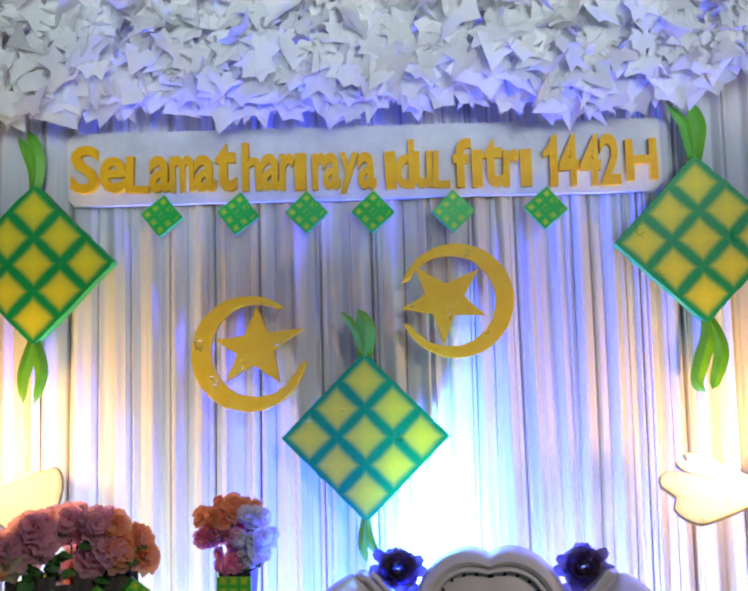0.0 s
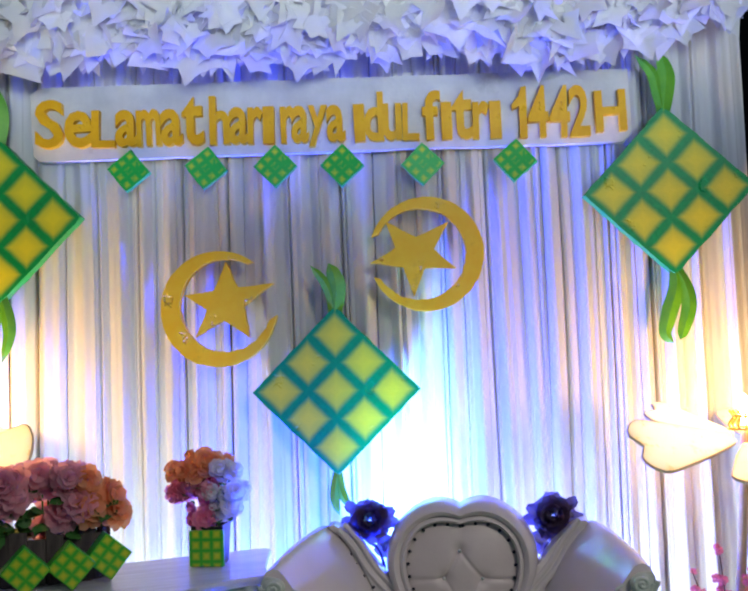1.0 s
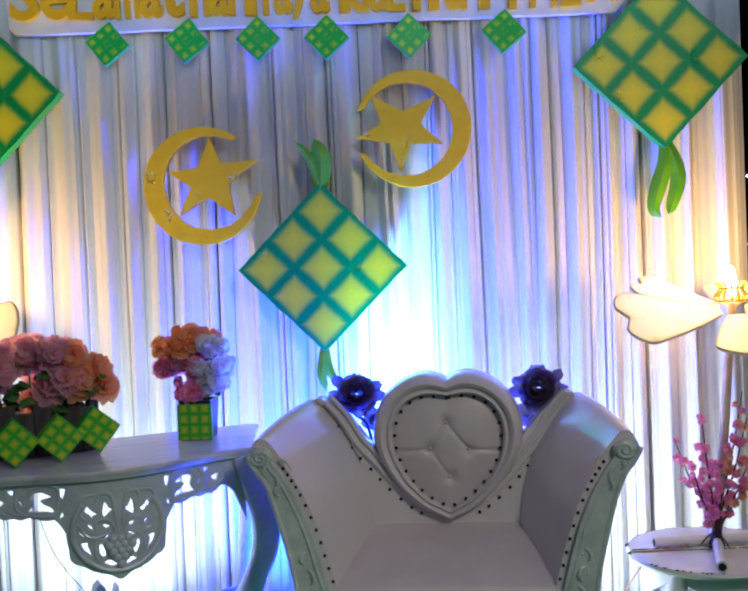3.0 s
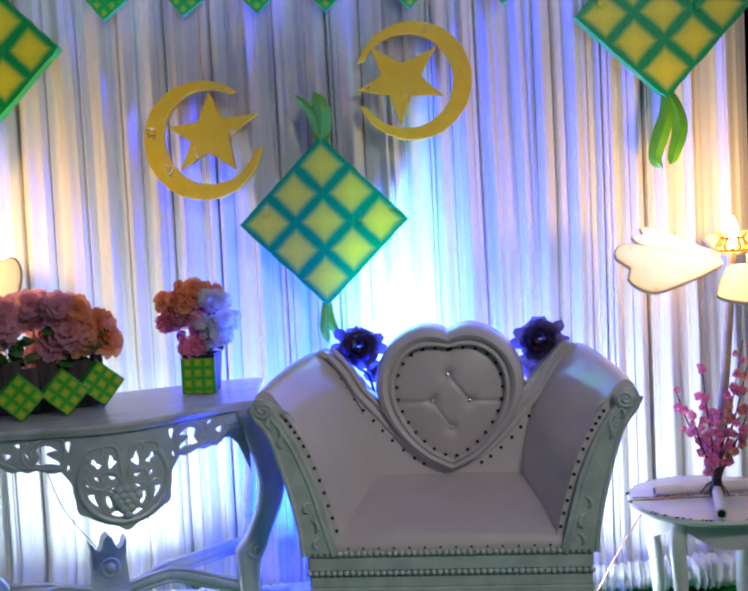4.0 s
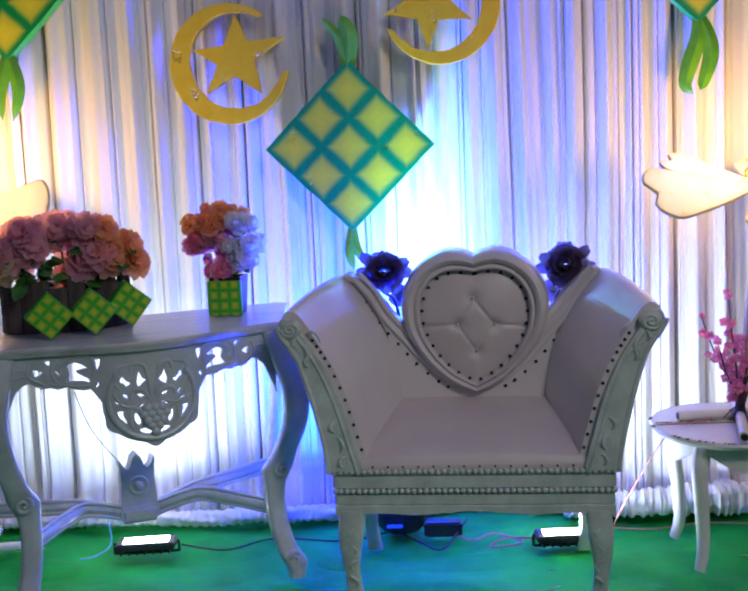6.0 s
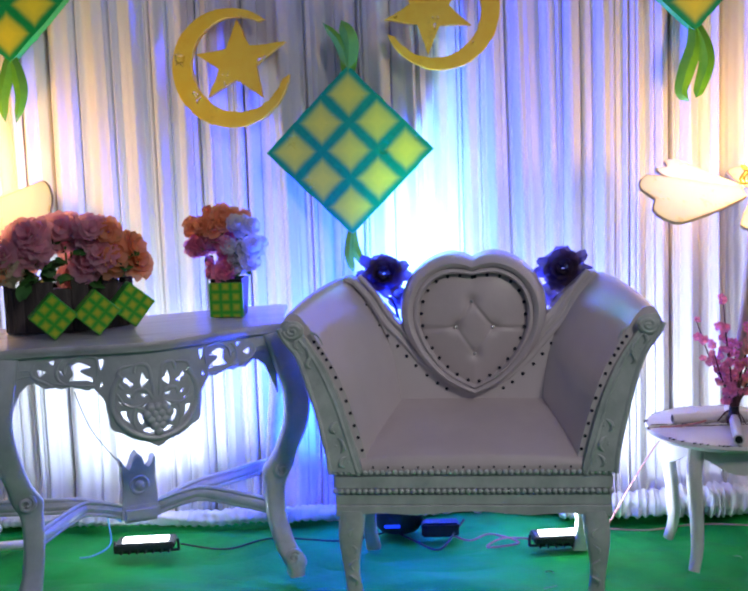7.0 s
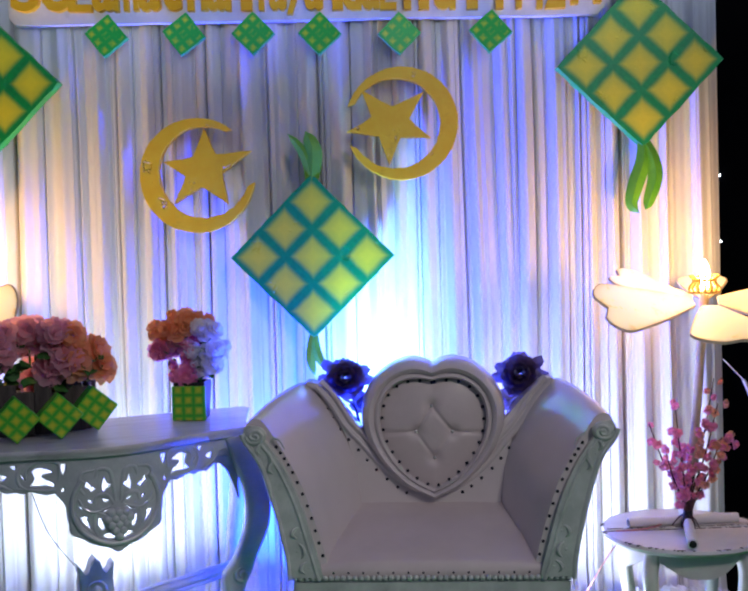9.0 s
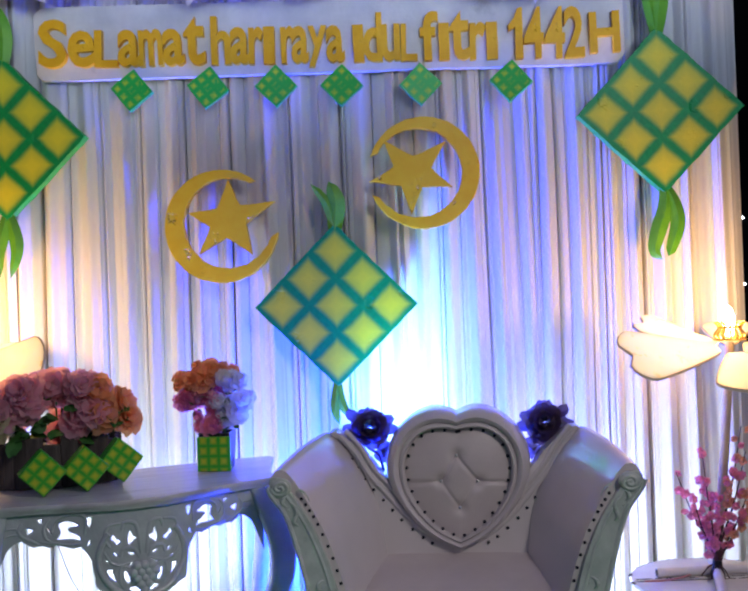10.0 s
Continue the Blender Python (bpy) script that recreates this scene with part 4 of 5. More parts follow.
# pierced apron board with a hanging round medallion
yb = lambda x: bow(x) + 0.008
LOW = [(0.404, 0.600), (0.386, 0.645), (0.368, 0.685), (0.345, 0.706), (0.325, 0.711), (0.312, 0.700), (0.296, 0.691), (0.272, 0.694), (0.255, 0.688), (0.232, 0.694), (0.212, 0.688), (0.190, 0.682), (0.168, 0.686), (0.155, 0.668), (0.146, 0.655)]
HOLES = [[(0.318, 0.748), (0.289, 0.738), (0.312, 0.722)], [(0.300, 0.716), (0.274, 0.700), (0.282, 0.686 + 0.012), (0.292, 0.706)], [(0.288, 0.768), (0.268, 0.771), (0.271, 0.752)], [(0.262, 0.747), (0.250, 0.738), (0.245, 0.720), (0.256, 0.730)],
         [(0.230, 0.752), (0.205, 0.763), (0.178, 0.752), (0.172, 0.742), (0.198, 0.736), (0.192, 0.728), (0.170, 0.714), (0.170, 0.699), (0.190, 0.704), (0.236, 0.706), (0.224, 0.728)],
         [(0.158, 0.765), (0.138, 0.770), (0.137, 0.752), (0.147, 0.732)], [(0.157, 0.683), (0.149, 0.706), (0.141, 0.690)]]
ROUND_HOLES = [[(0.093, 0.698), (0.084, 0.716), (0.073, 0.702), (0.058, 0.690), (0.073, 0.679), (0.082, 0.690)], [(0.044, 0.708), (0.036, 0.728), (0.026, 0.706), (0.012, 0.700), (0.022, 0.690), (0.040, 0.676), (0.046, 0.690)],
               [(0.086, 0.664), (0.072, 0.658), (0.070, 0.646), (0.082, 0.650)], [(0.112, 0.645), (0.096, 0.640), (0.072, 0.634), (0.098, 0.628)], [(0.048, 0.662), (0.018, 0.654), (0.036, 0.646)], [(0.048, 0.616), (0.034, 0.630), (0.016, 0.638), (0.032, 0.618)],
               [(0.106, 0.612), (0.082, 0.612), (0.084, 0.600), (0.074, 0.570), (0.096, 0.588)], [(0.058, 0.604), (0.046, 0.602), (0.036, 0.574), (0.046, 0.565), (0.058, 0.582)], [(0.048, 0.551), (0.028, 0.560), (0.006, 0.541), (0.026, 0.538)]]


def rounded(pts, n=4):
    return [(p.x, p.y) for p in smooth_line([(x, z, 0) for x, z in pts], n, True)]


def pierced(outline, holes, half, curve_y):
    """A board cut along an outline with holes through it, softened at its edges and bent to curve_y."""
    cu = bpy.data.curves.new("board", "CURVE")
    cu.dimensions, cu.fill_mode, cu.extrude, cu.bevel_depth, cu.bevel_resolution = "2D", "BOTH", half - 0.003, 0.003, 1
    for loop in [outline] + holes:
        sp = cu.splines.new("POLY")
        sp.points.add(len(loop) - 1)
        for q, (x, z) in zip(sp.points, loop):
            q.co = (x, z, 0, 1)
        sp.use_cyclic_u = True
    tmp = bpy.data.objects.new("board", cu)
    scene.collection.objects.link(tmp)
    me = bpy.data.meshes.new_from_object(tmp.evaluated_get(bpy.context.evaluated_depsgraph_get()))
    bpy.data.objects.remove(tmp)
    bm = bmesh.new()
    bm.from_mesh(me)
    for k in range(-13, 14):
        bmesh.ops.bisect_plane(bm, geom=bm.verts[:] + bm.edges[:] + bm.faces[:], plane_co=(k * 0.03, 0, 0), plane_no=(1, 0, 0))
    for v in bm.verts:
        v.co = (v.co.x, curve_y(v.co.x) - v.co.z, v.co.y)
    return bm


rim_low = []
for k in range(49):
    a = -math.pi * k / 48
    bump = 0.010 * max(0.0, math.cos((a + math.pi / 2) * 6)) ** 2 + 0.005 * math.exp(-((a + math.pi / 2) / 0.10) ** 2)
    rim_low.append(((0.138 + bump) * math.cos(a), 0.640 - (0.124 + bump) * abs(math.sin(a)) ** 0.8))
outline = [(0.404, 0.785)] + LOW + rim_low + [(-x, z) for x, z in LOW[::-1]] + [(-0.404, 0.785)]
holes = [rounded(h, 3) for h in HOLES + ROUND_HOLES]
holes += [[(-x, z) for x, z in h] for h in holes]
part("apron_board", pierced(outline, holes, 0.0075, yb), PAINT_TABLE, console, "pierced carved apron", smooth=35)
bm = bmesh.new()
low_ring = [(0.126 * math.cos(a), yb(0.126 * math.cos(a)) - 0.010, 0.642 + 0.116 * math.sin(a)) for a in (radians(140 + 260 * k / 48) for k in range(49))]
tube(bm, low_ring, 0.0085, 8)
part("medallion_rim", bm, PAINT_TABLE, console)
bm = bmesh.new()
ball(bm, (0, 0, 0), (0.0145, 0.013, 0.0145), 9, 7)
grape = None
for row, cnt in ((0, 3), (1, 4), (2, 3), (3, 2), (4, 1)):
    for k in range(cnt):
        m = pose((k - (cnt - 1) / 2) * 0.0215, yb(0) - 0.014, 0.617 - row * 0.0175)
        if grape is None:
            grape = part("grape", bm, PAINT_TABLE, console, m=m)
        else:
            again(grape, console, m)
# raised leaves and scrolls on the board
for s in (1, -1):
    for pts, r in ((((0.012, 0.640), (0.030, 0.668), (0.058, 0.668), (0.064, 0.646)), 0.009), (((0.008, 0.650), (0.012, 0.690), (0.022, 0.738), (0.052, 0.745), (0.060, 0.722)), 0.009), (((0.020, 0.636), (0.062, 0.622), (0.092, 0.632), (0.110, 0.664)), 0.007), (((0.030, 0.606), (0.062, 0.618), (0.068, 0.580), (0.060, 0.556)), 0.007),
                   (((0.062, 0.744), (0.098, 0.736), (0.106, 0.700), (0.092, 0.676)), 0.008), (((0.160, 0.720), (0.160, 0.770), (0.205, 0.778), (0.238, 0.758), (0.246, 0.730)), 0.008), (((0.250, 0.770), (0.262, 0.756), (0.268, 0.735), (0.262, 0.712), (0.246, 0.700)), 0.008), (((0.168, 0.694), (0.200, 0.692), (0.240, 0.697), (0.272, 0.702)), 0.007),
                   (((0.325, 0.760), (0.335, 0.738), (0.322, 0.718), (0.302, 0.708), (0.290, 0.700)), 0.008), (((0.330, 0.742), (0.350, 0.746), (0.372, 0.744)), 0.005), (((0.330, 0.728), (0.352, 0.728), (0.376, 0.722)), 0.005)):
        bm = bmesh.new()
        tube(bm, smooth_line([(s * x, yb(x) - 0.007, z) for x, z in pts], 6), lambda t, r=r: 0.78 * r * (0.35 + 0.65 * math.sin(math.pi * (0.15 + 0.7 * t))), 7, 0.8)
        part("carved_leaf", bm, PAINT_TABLE, console)

# legs
for s in (1, -1):
    bm = bmesh.new()
    path = [(s * 0.405, 0.010, 0.785), (s * 0.430, -0.018, 0.70), (s * 0.452, -0.040, 0.60), (s * 0.448, -0.040, 0.50), (s * 0.418, -0.012, 0.40), (s * 0.392, 0.008, 0.335), (s * 0.382, 0.010, 0.26), (s * 0.388, 0.0, 0.17), (s * 0.405, -0.022, 0.09), (s * 0.425, -0.040, 0.045), (s * 0.425, -0.042, 0.0)]
    shift = Vector((0.030, 0.055, 0)) if s < 0 else Vector((0, 0, 0))
    line = [p + shift * min(1.0, (0.785 - p.z) / 0.3) for p in smooth_line(path, 6)]
    rings = []
    for k, p in enumerate(line):
        t = k / (len(line) - 1)
        w = 0.044 - 0.014 * min(1, t * 1.5) + 0.012 * math.exp(-((p.z - 0.345) / 0.03) ** 2) + 0.006 * math.exp(-((p.z - 0.06) / 0.03) ** 2) - (0.006 if p.z < 0.03 else 0)
        rings.append([(p.x + w * math.copysign(abs(math.cos(a)) ** 0.5, math.cos(a)), p.y + 0.030 * math.copysign(abs(math.sin(a)) ** 0.5, math.sin(a)), p.z) for a in (2 * math.pi * q / 20 for q in range(20))])
    loft(bm, rings)
    leg = part("leg", bm, PAINT_TABLE, console, smooth=50)
    for c, r, st in (((s * 0.400, 0.345), 0.026, 1.2), ((s * 0.410, 0.065), 0.024, 0.6)):
        pts = []
        for i in range(20):
            a = st + 0.48 * i * s
            q = r * (1 - i / 24)
            pts.append((c[0] + shift.x + q * math.cos(a), (-0.024 if c[1] > 0.2 else -0.062) + shift.y - 0.004 * i / 10, c[1] + q * math.sin(a)))
        bm = bmesh.new()
        tube(bm, pts, lambda t: 0.009 - 0.004 * t, 7)
        part("leg_scroll", bm, PAINT_TABLE, leg)
    for k in range(7):
        z = 0.74 - 0.045 * k
        x = 0.425 + 0.030 * math.sin(math.pi * k / 6)
        bm = bmesh.new()
        tube(bm, smooth_line([(s * (x + 0.016) + shift.x * 0.5, -0.030 + shift.y * 0.5, z + 0.02), (s * (x + 0.042) + shift.x * 0.5, -0.035 + shift.y * 0.5, z), (s * (x + 0.026) + shift.x * 0.5, -0.030 + shift.y * 0.5, z - 0.026)], 4), lambda t: 0.010 * math.sin(math.pi * (0.1 + 0.85 * t)) + 0.001, 6)
        part("leg_leaf", bm, PAINT_TABLE, leg)
    bm = bmesh.new()
    tube(bm, smooth_line([(s * 0.52, 0.385, 0.785), (s * 0.545, 0.395, 0.60), (s * 0.52, 0.39, 0.38), (s * 0.505, 0.385, 0.22), (s * 0.53, 0.40, 0.0)], 6), lambda t: 0.034 - 0.014 * t, 10)
    part("leg", bm, PAINT_TABLE, console, smooth=60)
    for name, end in (("stretcher", (s * 0.385 + shift.x, 0.012 + shift.y, 0.215)), ("stretcher", (s * 0.508, 0.385, 0.250))):
        bm = bmesh.new()
        a, b = Vector((s * 0.05, 0.27, 0.195)), Vector(end)
        m = (a + b) / 2 + Vector((0, 0.06 if end[1] < 0.1 else -0.05, 0.030))
        line = smooth_line([a, a.lerp(m, 0.55) + Vector((0, 0, 0.012)), m, b], 7)
        tube(bm, line, 0.027, 10, 0.8)
        for dz in (0.024, 0.004, -0.016):
            tube(bm, [p + Vector((0, -0.019, dz)) for p in line], 0.007, 6)
        part(name, bm, PAINT_TABLE, console, smooth=60)
# crown-shaped finial on the crossing
bm = bmesh.new()
box(bm, (0, 0.27, 0.195), (0.125, 0.10, 0.055), 0.012)
slab(bm, [(x, z - 0.034) for x, z in ((-0.062, 0.22), (0.062, 0.22), (0.058, 0.262), (0.052, 0.300), (0.054, 0.345), (0.050, 0.372), (0.056, 0.388), (0.058, 0.410), (0.050, 0.404), (0.044, 0.384), (0.030, 0.372), (0.022, 0.388), (0.014, 0.414), (0.0, 0.428), (-0.014, 0.414), (-0.022, 0.388), (-0.030, 0.372), (-0.044, 0.384), (-0.050, 0.404), (-0.058, 0.410), (-0.056, 0.388), (-0.050, 0.372), (-0.054, 0.345), (-0.052, 0.300), (-0.058, 0.262))], 0.235, 0.295, 0.006, 2)
ball(bm, (0, 0.232, 0.290), (0.016, 0.012, 0.016), 10, 8)
tube(bm, [(0.028 * math.cos(a), 0.234, 0.290 + 0.028 * math.sin(a)) for a in (2 * math.pi * k / 20 for k in range(20))], 0.006, 6, closed=True)
part("crown_finial", bm, PAINT_TABLE, console)

# ---- round side tables ----
def round_table(x, y, turn, label):
    ob = thing("round_table", pose(x, y, 0, 0, 0, turn), label, "side table")
    for s, dz in ((1, 0.0), (-1, -0.005)):
        bm = bmesh.new()
        rings = []
        for r, z in ((0.236, 0.402), (0.252, 0.408), (0.258, 0.418), (0.254, 0.428), (0.240, 0.4305)):
            rings.append([Vector((r * math.cos(math.pi * k / 30), s * (0.004 + r * math.sin(math.pi * k / 30)), z + dz)) for k in range(31)])
        loft(bm, rings)
        bmesh.ops.triangulate(bm, faces=[f for f in bm.faces if len(f.verts) > 4])
        part("table_leaf", bm, PAINT_ROUND, ob, "half of the round top with chipped edge")
        bm = bmesh.new()
        rr = random.Random(11 + s)
        for k in range(46):
            x = -0.24 + 0.48 * k / 45
            if rr.random() < 0.72:
                box(bm, (x, s * 0.0055, 0.4312 + dz), (rr.uniform(0.006, 0.014), rr.uniform(0.003, 0.009), 0.0012))
        for k in range(20):
            a = s * math.pi * rr.random()
            box(bm, (0.2545 * math.cos(a), 0.2545 * math.sin(a), 0.4275 + dz), (rr.uniform(0.006, 0.016), 0.006, 0.003))
        tagged(part("paint_chip", bm, WOOD_DARK, ob), "dark chips along the worn edge", kind="stuff")
    bm = bmesh.new()
    n, rings = 64, []
    for r in (0.190, 0.205):
        for lowers in (0, 1):
            rings.append([Vector((r * math.cos(2 * math.pi * k / n), r * math.sin(2 * math.pi * k / n), 0.402 if not lowers else 0.318 + 0.050 * abs(math.sin(k / n * 4 * math.pi)) ** 3)) for k in range(n)])
    loft(bm, [rings[0], rings[1], rings[3], rings[2]], cap=False)
    part("apron", bm, PAINT_ROUND, ob, smooth=50)
    for k in range(4):
        a = radians(45 + 90 * k)
        bm = bmesh.new()
        c, s = math.cos(a), math.sin(a)
        tube(bm, smooth_line([(0.19 * c, 0.19 * s, 0.40), (0.215 * c, 0.215 * s, 0.32), (0.200 * c, 0.200 * s, 0.18), (0.195 * c, 0.195 * s, 0.07), (0.215 * c, 0.215 * s, 0.0)], 6), lambda t: 0.027 - 0.010 * t, 10)
        part("leg", bm, PAINT_ROUND, ob, smooth=60)
    return ob


round_table(1.215, -0.40, 2, "round white side table with chipped paint under the flower lamp")


# ---- flower lamps ----
def flower_lamp(x, y, z, up, petals, label, lean=(0.0, 0.0), feet=((-80, 0.27), (190, 0.20), (100, 0.20), (10, 0.20)), notch=0.12):
    ob = thing("flower_lamp", pose(x, y, z), label, "lamp", "flower lamps")
    head = Matrix.Translation((0, 0, up))
    bm = bmesh.new()
    tube(bm, [(lean[0], lean[1], 0.03), (0.012 + lean[0] * 0.45, 0.004 + lean[1] * 0.45, 0.38 + up * 0.5), (0.02, 0.008, 0.72 + up)], 0.0145, 12)
    part("pole", bm, POLE, ob)
    root = Vector((lean[0], lean[1], 0))
    for a, L in feet:
        bm = bmesh.new()
        d = Vector((math.cos(radians(a)), math.sin(radians(a)), 0))
        pts = [root + Vector((0, 0, 0.018)), root + d * L + Vector((0, 0, 0.017))]
        tube(bm, pts, 0.0165, 14, cap=True)
        f = part("foot", bm, PLASTIC_WHITE, ob)
        # black disc on the capped end for the dark inside of the tube
        bm = bmesh.new()
        tube(bm, [root + d * (L - 0.002) + Vector((0, 0, 0.017)), root + d * (L + 0.0015) + Vector((0, 0, 0.017))], 0.0115, 14)
        part("dark_tube_end", bm, BLACK_POT, f)
    for ang, length, width, roll, drop in petals:
        d = Vector((math.cos(radians(ang)), math.sin(radians(ang)), drop)).normalized()
        w = Vector((-math.sin(radians(ang)), math.cos(radians(ang)), 0))
        nrm = d.cross(w)
        w = (w * math.cos(radians(roll)) + nrm * math.sin(radians(roll))).normalized()
        nrm = d.cross(w).normalized()
        out = []
        n = 44
        for k in range(n):
            a = 2 * math.pi * k / n
            u = 0.5 - 0.5 * math.cos(a)
            half = width * 0.5 * (0.16 + 0.90 * min(1.0, u / 0.80) ** 0.85) * (1.0 if u < 0.72 else math.sqrt(max(0.0, 1 - ((u - 0.72) / 0.28) ** 2.4)))
            uu = u - (notch * math.exp(-((u - 1) / 0.16) ** 2)) * math.exp(-(half / (width * 0.16)) ** 2)
            out.append(d * (0.045 + length * uu) + w * (half if a < math.pi else -half))
        base = Vector((0.02, 0.008, 0.702))
        bm = bmesh.new()
        lo = [bm.verts.new(base + p - nrm * 0.006 + nrm * 0.03 * ((p.length) / length) ** 2) for p in out]
        hi_ = [bm.verts.new(base + p + nrm * 0.006 + nrm * 0.03 * ((p.length) / length) ** 2) for p in out]
        bm.faces.new(lo[::-1])
        bm.faces.new(hi_)
        for k in range(n):
            bm.faces.new((lo[k], lo[(k + 1) % n], hi_[(k + 1) % n], hi_[k]))
        bmesh.ops.triangulate(bm, faces=[f for f in bm.faces if len(f.verts) > 4])
        pt = part("petal", bm, ACRYLIC, ob, m=head)
        bm = bmesh.new()
        tube(bm, [base + p + nrm * 0.03 * ((p.length) / length) ** 2 for p in out], 0.0052, 8, closed=True)
        part("petal_edge", bm, RIM, pt)
    bm = bmesh.new()
    for k in range(14):
        a = 2 * math.pi * k / 14
        c, s = math.cos(a), math.sin(a)
        tube(bm, smooth_line([(0.02 + 0.030 * c, 0.008 + 0.030 * s, 0.725), (0.02 + 0.050 * c, 0.008 + 0.050 * s, 0.74), (0.02 + 0.034 * c, 0.008 + 0.034 * s, 0.765), (0.02 + 0.048 * c, 0.008 + 0.048 * s, 0.785)], 3), 0.0038, 6)
    for r, zz in ((0.050, 0.728), (0.036, 0.768)):
        tube(bm, [(0.02 + r * math.cos(2 * math.pi * k / 28), 0.008 + r * math.sin(2 * math.pi * k / 28), zz) for k in range(28)], 0.0045, 6, closed=True)
    part("filigree_cup", bm, BRASS, ob, m=head)
    bm = bmesh.new()
    lathe(bm, [(0.0, 0.735), (0.012, 0.74), (0.020, 0.775), (0.018, 0.800), (0.009, 0.830), (0.0, 0.838)], 14)
    bmesh.ops.translate(bm, verts=bm.verts, vec=(0.02, 0.008, 0))
    b = part("bulb", bm, FLAME, ob, m=head)
    b.visible_shadow = False
    return ob


flower_lamp(1.300, -0.335, 0.43, 0.035, ((192, 0.345, 0.22, -40, -0.11), (277, 0.28, 0.30, 0, -0.55), (150, 0.28, 0.16, -16, 0.17), (348, 0.335, 0.22, 40, -0.10), (75, 0.26, 0.16, 0, 0.10)),
            "white flower-shaped lamp with frosted petals glowing warm", (-0.06, -0.035), ((-103, 0.30), (186, 0.20), (80, 0.12), (5, 0.17)))
flower_lamp(-1.30, -0.28, 0.0, 0.475, ((-8, 0.285, 0.25, 66, -0.12), (262, 0.27, 0.28, 0, -0.6), (60, 0.26, 0.16, 14, 0.06), (192, 0.335, 0.20, -38, -0.16), (110, 0.26, 0.15, 0, 0.0)),
            "warm flower-shaped lamp behind the potted flowers", notch=0.02)


# ---- flowers on the console ----

def blooms(parent, spec, seed):
    """Flower heads: place, radius, material, facing."""
    for k, (c, r, mat, ax) in enumerate(spec):
        bm = bmesh.new()
        bloom(bm, (0, 0, 0), ax, r, seed + k, ((4, 0.30, 0.9), (6, 0.70, 0.45), (8, 1.10, -0.1)))
        part("bloom", bm, mat, parent, m=pose(*c), smooth=80)


def foliage(parent, pts, mat, seed, size):
    rnd = random.Random(seed)
    for c in pts:
        bm = bmesh.new()
        petal(bm, (0, 0, 0), (rnd.uniform(-1, 1), rnd.uniform(-0.9, 0.3), rnd.uniform(-0.3, 0.9)), (rnd.uniform(-0.4, 0.4), -0.5, 1), size * rnd.uniform(0.8, 1.3), size * 0.36, -0.15, rnd, 4)
        part("leaf", bm, mat, parent, m=pose(*c), smooth=80)


# pink and orange flowers in a rustic wooden holder
planter = thing("flower_planter", pose(-0.86, -0.505, TZ + 0.004, 0, 0, 22), "bouquet of pink and orange cloth flowers in a rustic wooden planter", "flower arrangement")
for k in range(22):
    a = 2 * math.pi * k / 22
    bm = bmesh.new()
    h = 0.150 + 0.022 * math.sin(k * 2.7)
    box(bm, (0, 0, h / 2), (0.052, 0.014, h), 0.003, 1)
    part("slat", bm, WOOD_DARK, planter, m=Matrix.Translation((0.185 * math.cos(a), 0.085 * math.sin(a), 0)) @ Matrix.Rotation(math.atan2(0.085 * math.cos(a), -0.185 * math.sin(a)), 4, "Z"))
bm = bmesh.new()
loft(bm, [[(0.17 * k * math.cos(2 * math.pi * i / 24), 0.075 * k * math.sin(2 * math.pi * i / 24), z) for i in range(24)] for k, z in ((1, 0.004), (1, 0.12), (0.9, 0.125))])
part("filling", bm, BLACK_POT, planter)
rnd = random.Random(31)
spec = []
for k in range(104):
    u, v = rnd.uniform(-1, 1), rnd.uniform(-1, 1)
    if k < 94:
        a = rnd.uniform(0.02, math.pi - 0.02)
        rr = rnd.uniform(0.30, 1.0) ** 0.6
        x, z = 0.228 * rr * math.cos(a), 0.190 + 0.150 * rr * math.sin(a)
        if abs(x + 0.03) < 0.09 and z < 0.235:
            z += 0.07
    else:
        x, z = rnd.uniform(0.0, 0.10), rnd.uniform(0.155, 0.20)
    y = -0.075 + rnd.uniform(-0.045, 0.12) * (1 - abs(x) / 0.4)
    mat = ORANGE if x > 0.115 and rnd.random() < 0.86 else PINK
    if x < -0.17 and z < 0.24:
        mat = ORANGE if rnd.random() < 0.6 else CREAM_PETAL
    if x > 0.19 and z > 0.30:
        mat = CREAM_PETAL
    spec.append(((x, y, z), rnd.uniform(0.028, 0.050), mat, (x * 2 + rnd.uniform(-0.7, 0.7), -0.75, 0.1 + z + rnd.uniform(-0.5, 0.6))))
blooms(planter, spec, 400)
foliage(planter, [(rnd.uniform(-0.17, 0.19), rnd.uniform(-0.09, 0.03), rnd.uniform(0.13, 0.26)) for k in range(64)], STEM, 77, 0.05)
for k in range(16):
    bm = bmesh.new()
    x = rnd.uniform(-0.13, 0.13)
    tube(bm, smooth_line([(x, rnd.uniform(-0.04, 0.04), 0.11), (x * 1.2, -0.02, 0.18), (x * 1.5, -0.03, 0.26)], 4), 0.003, 5)
    part("stem", bm, STEM, planter)

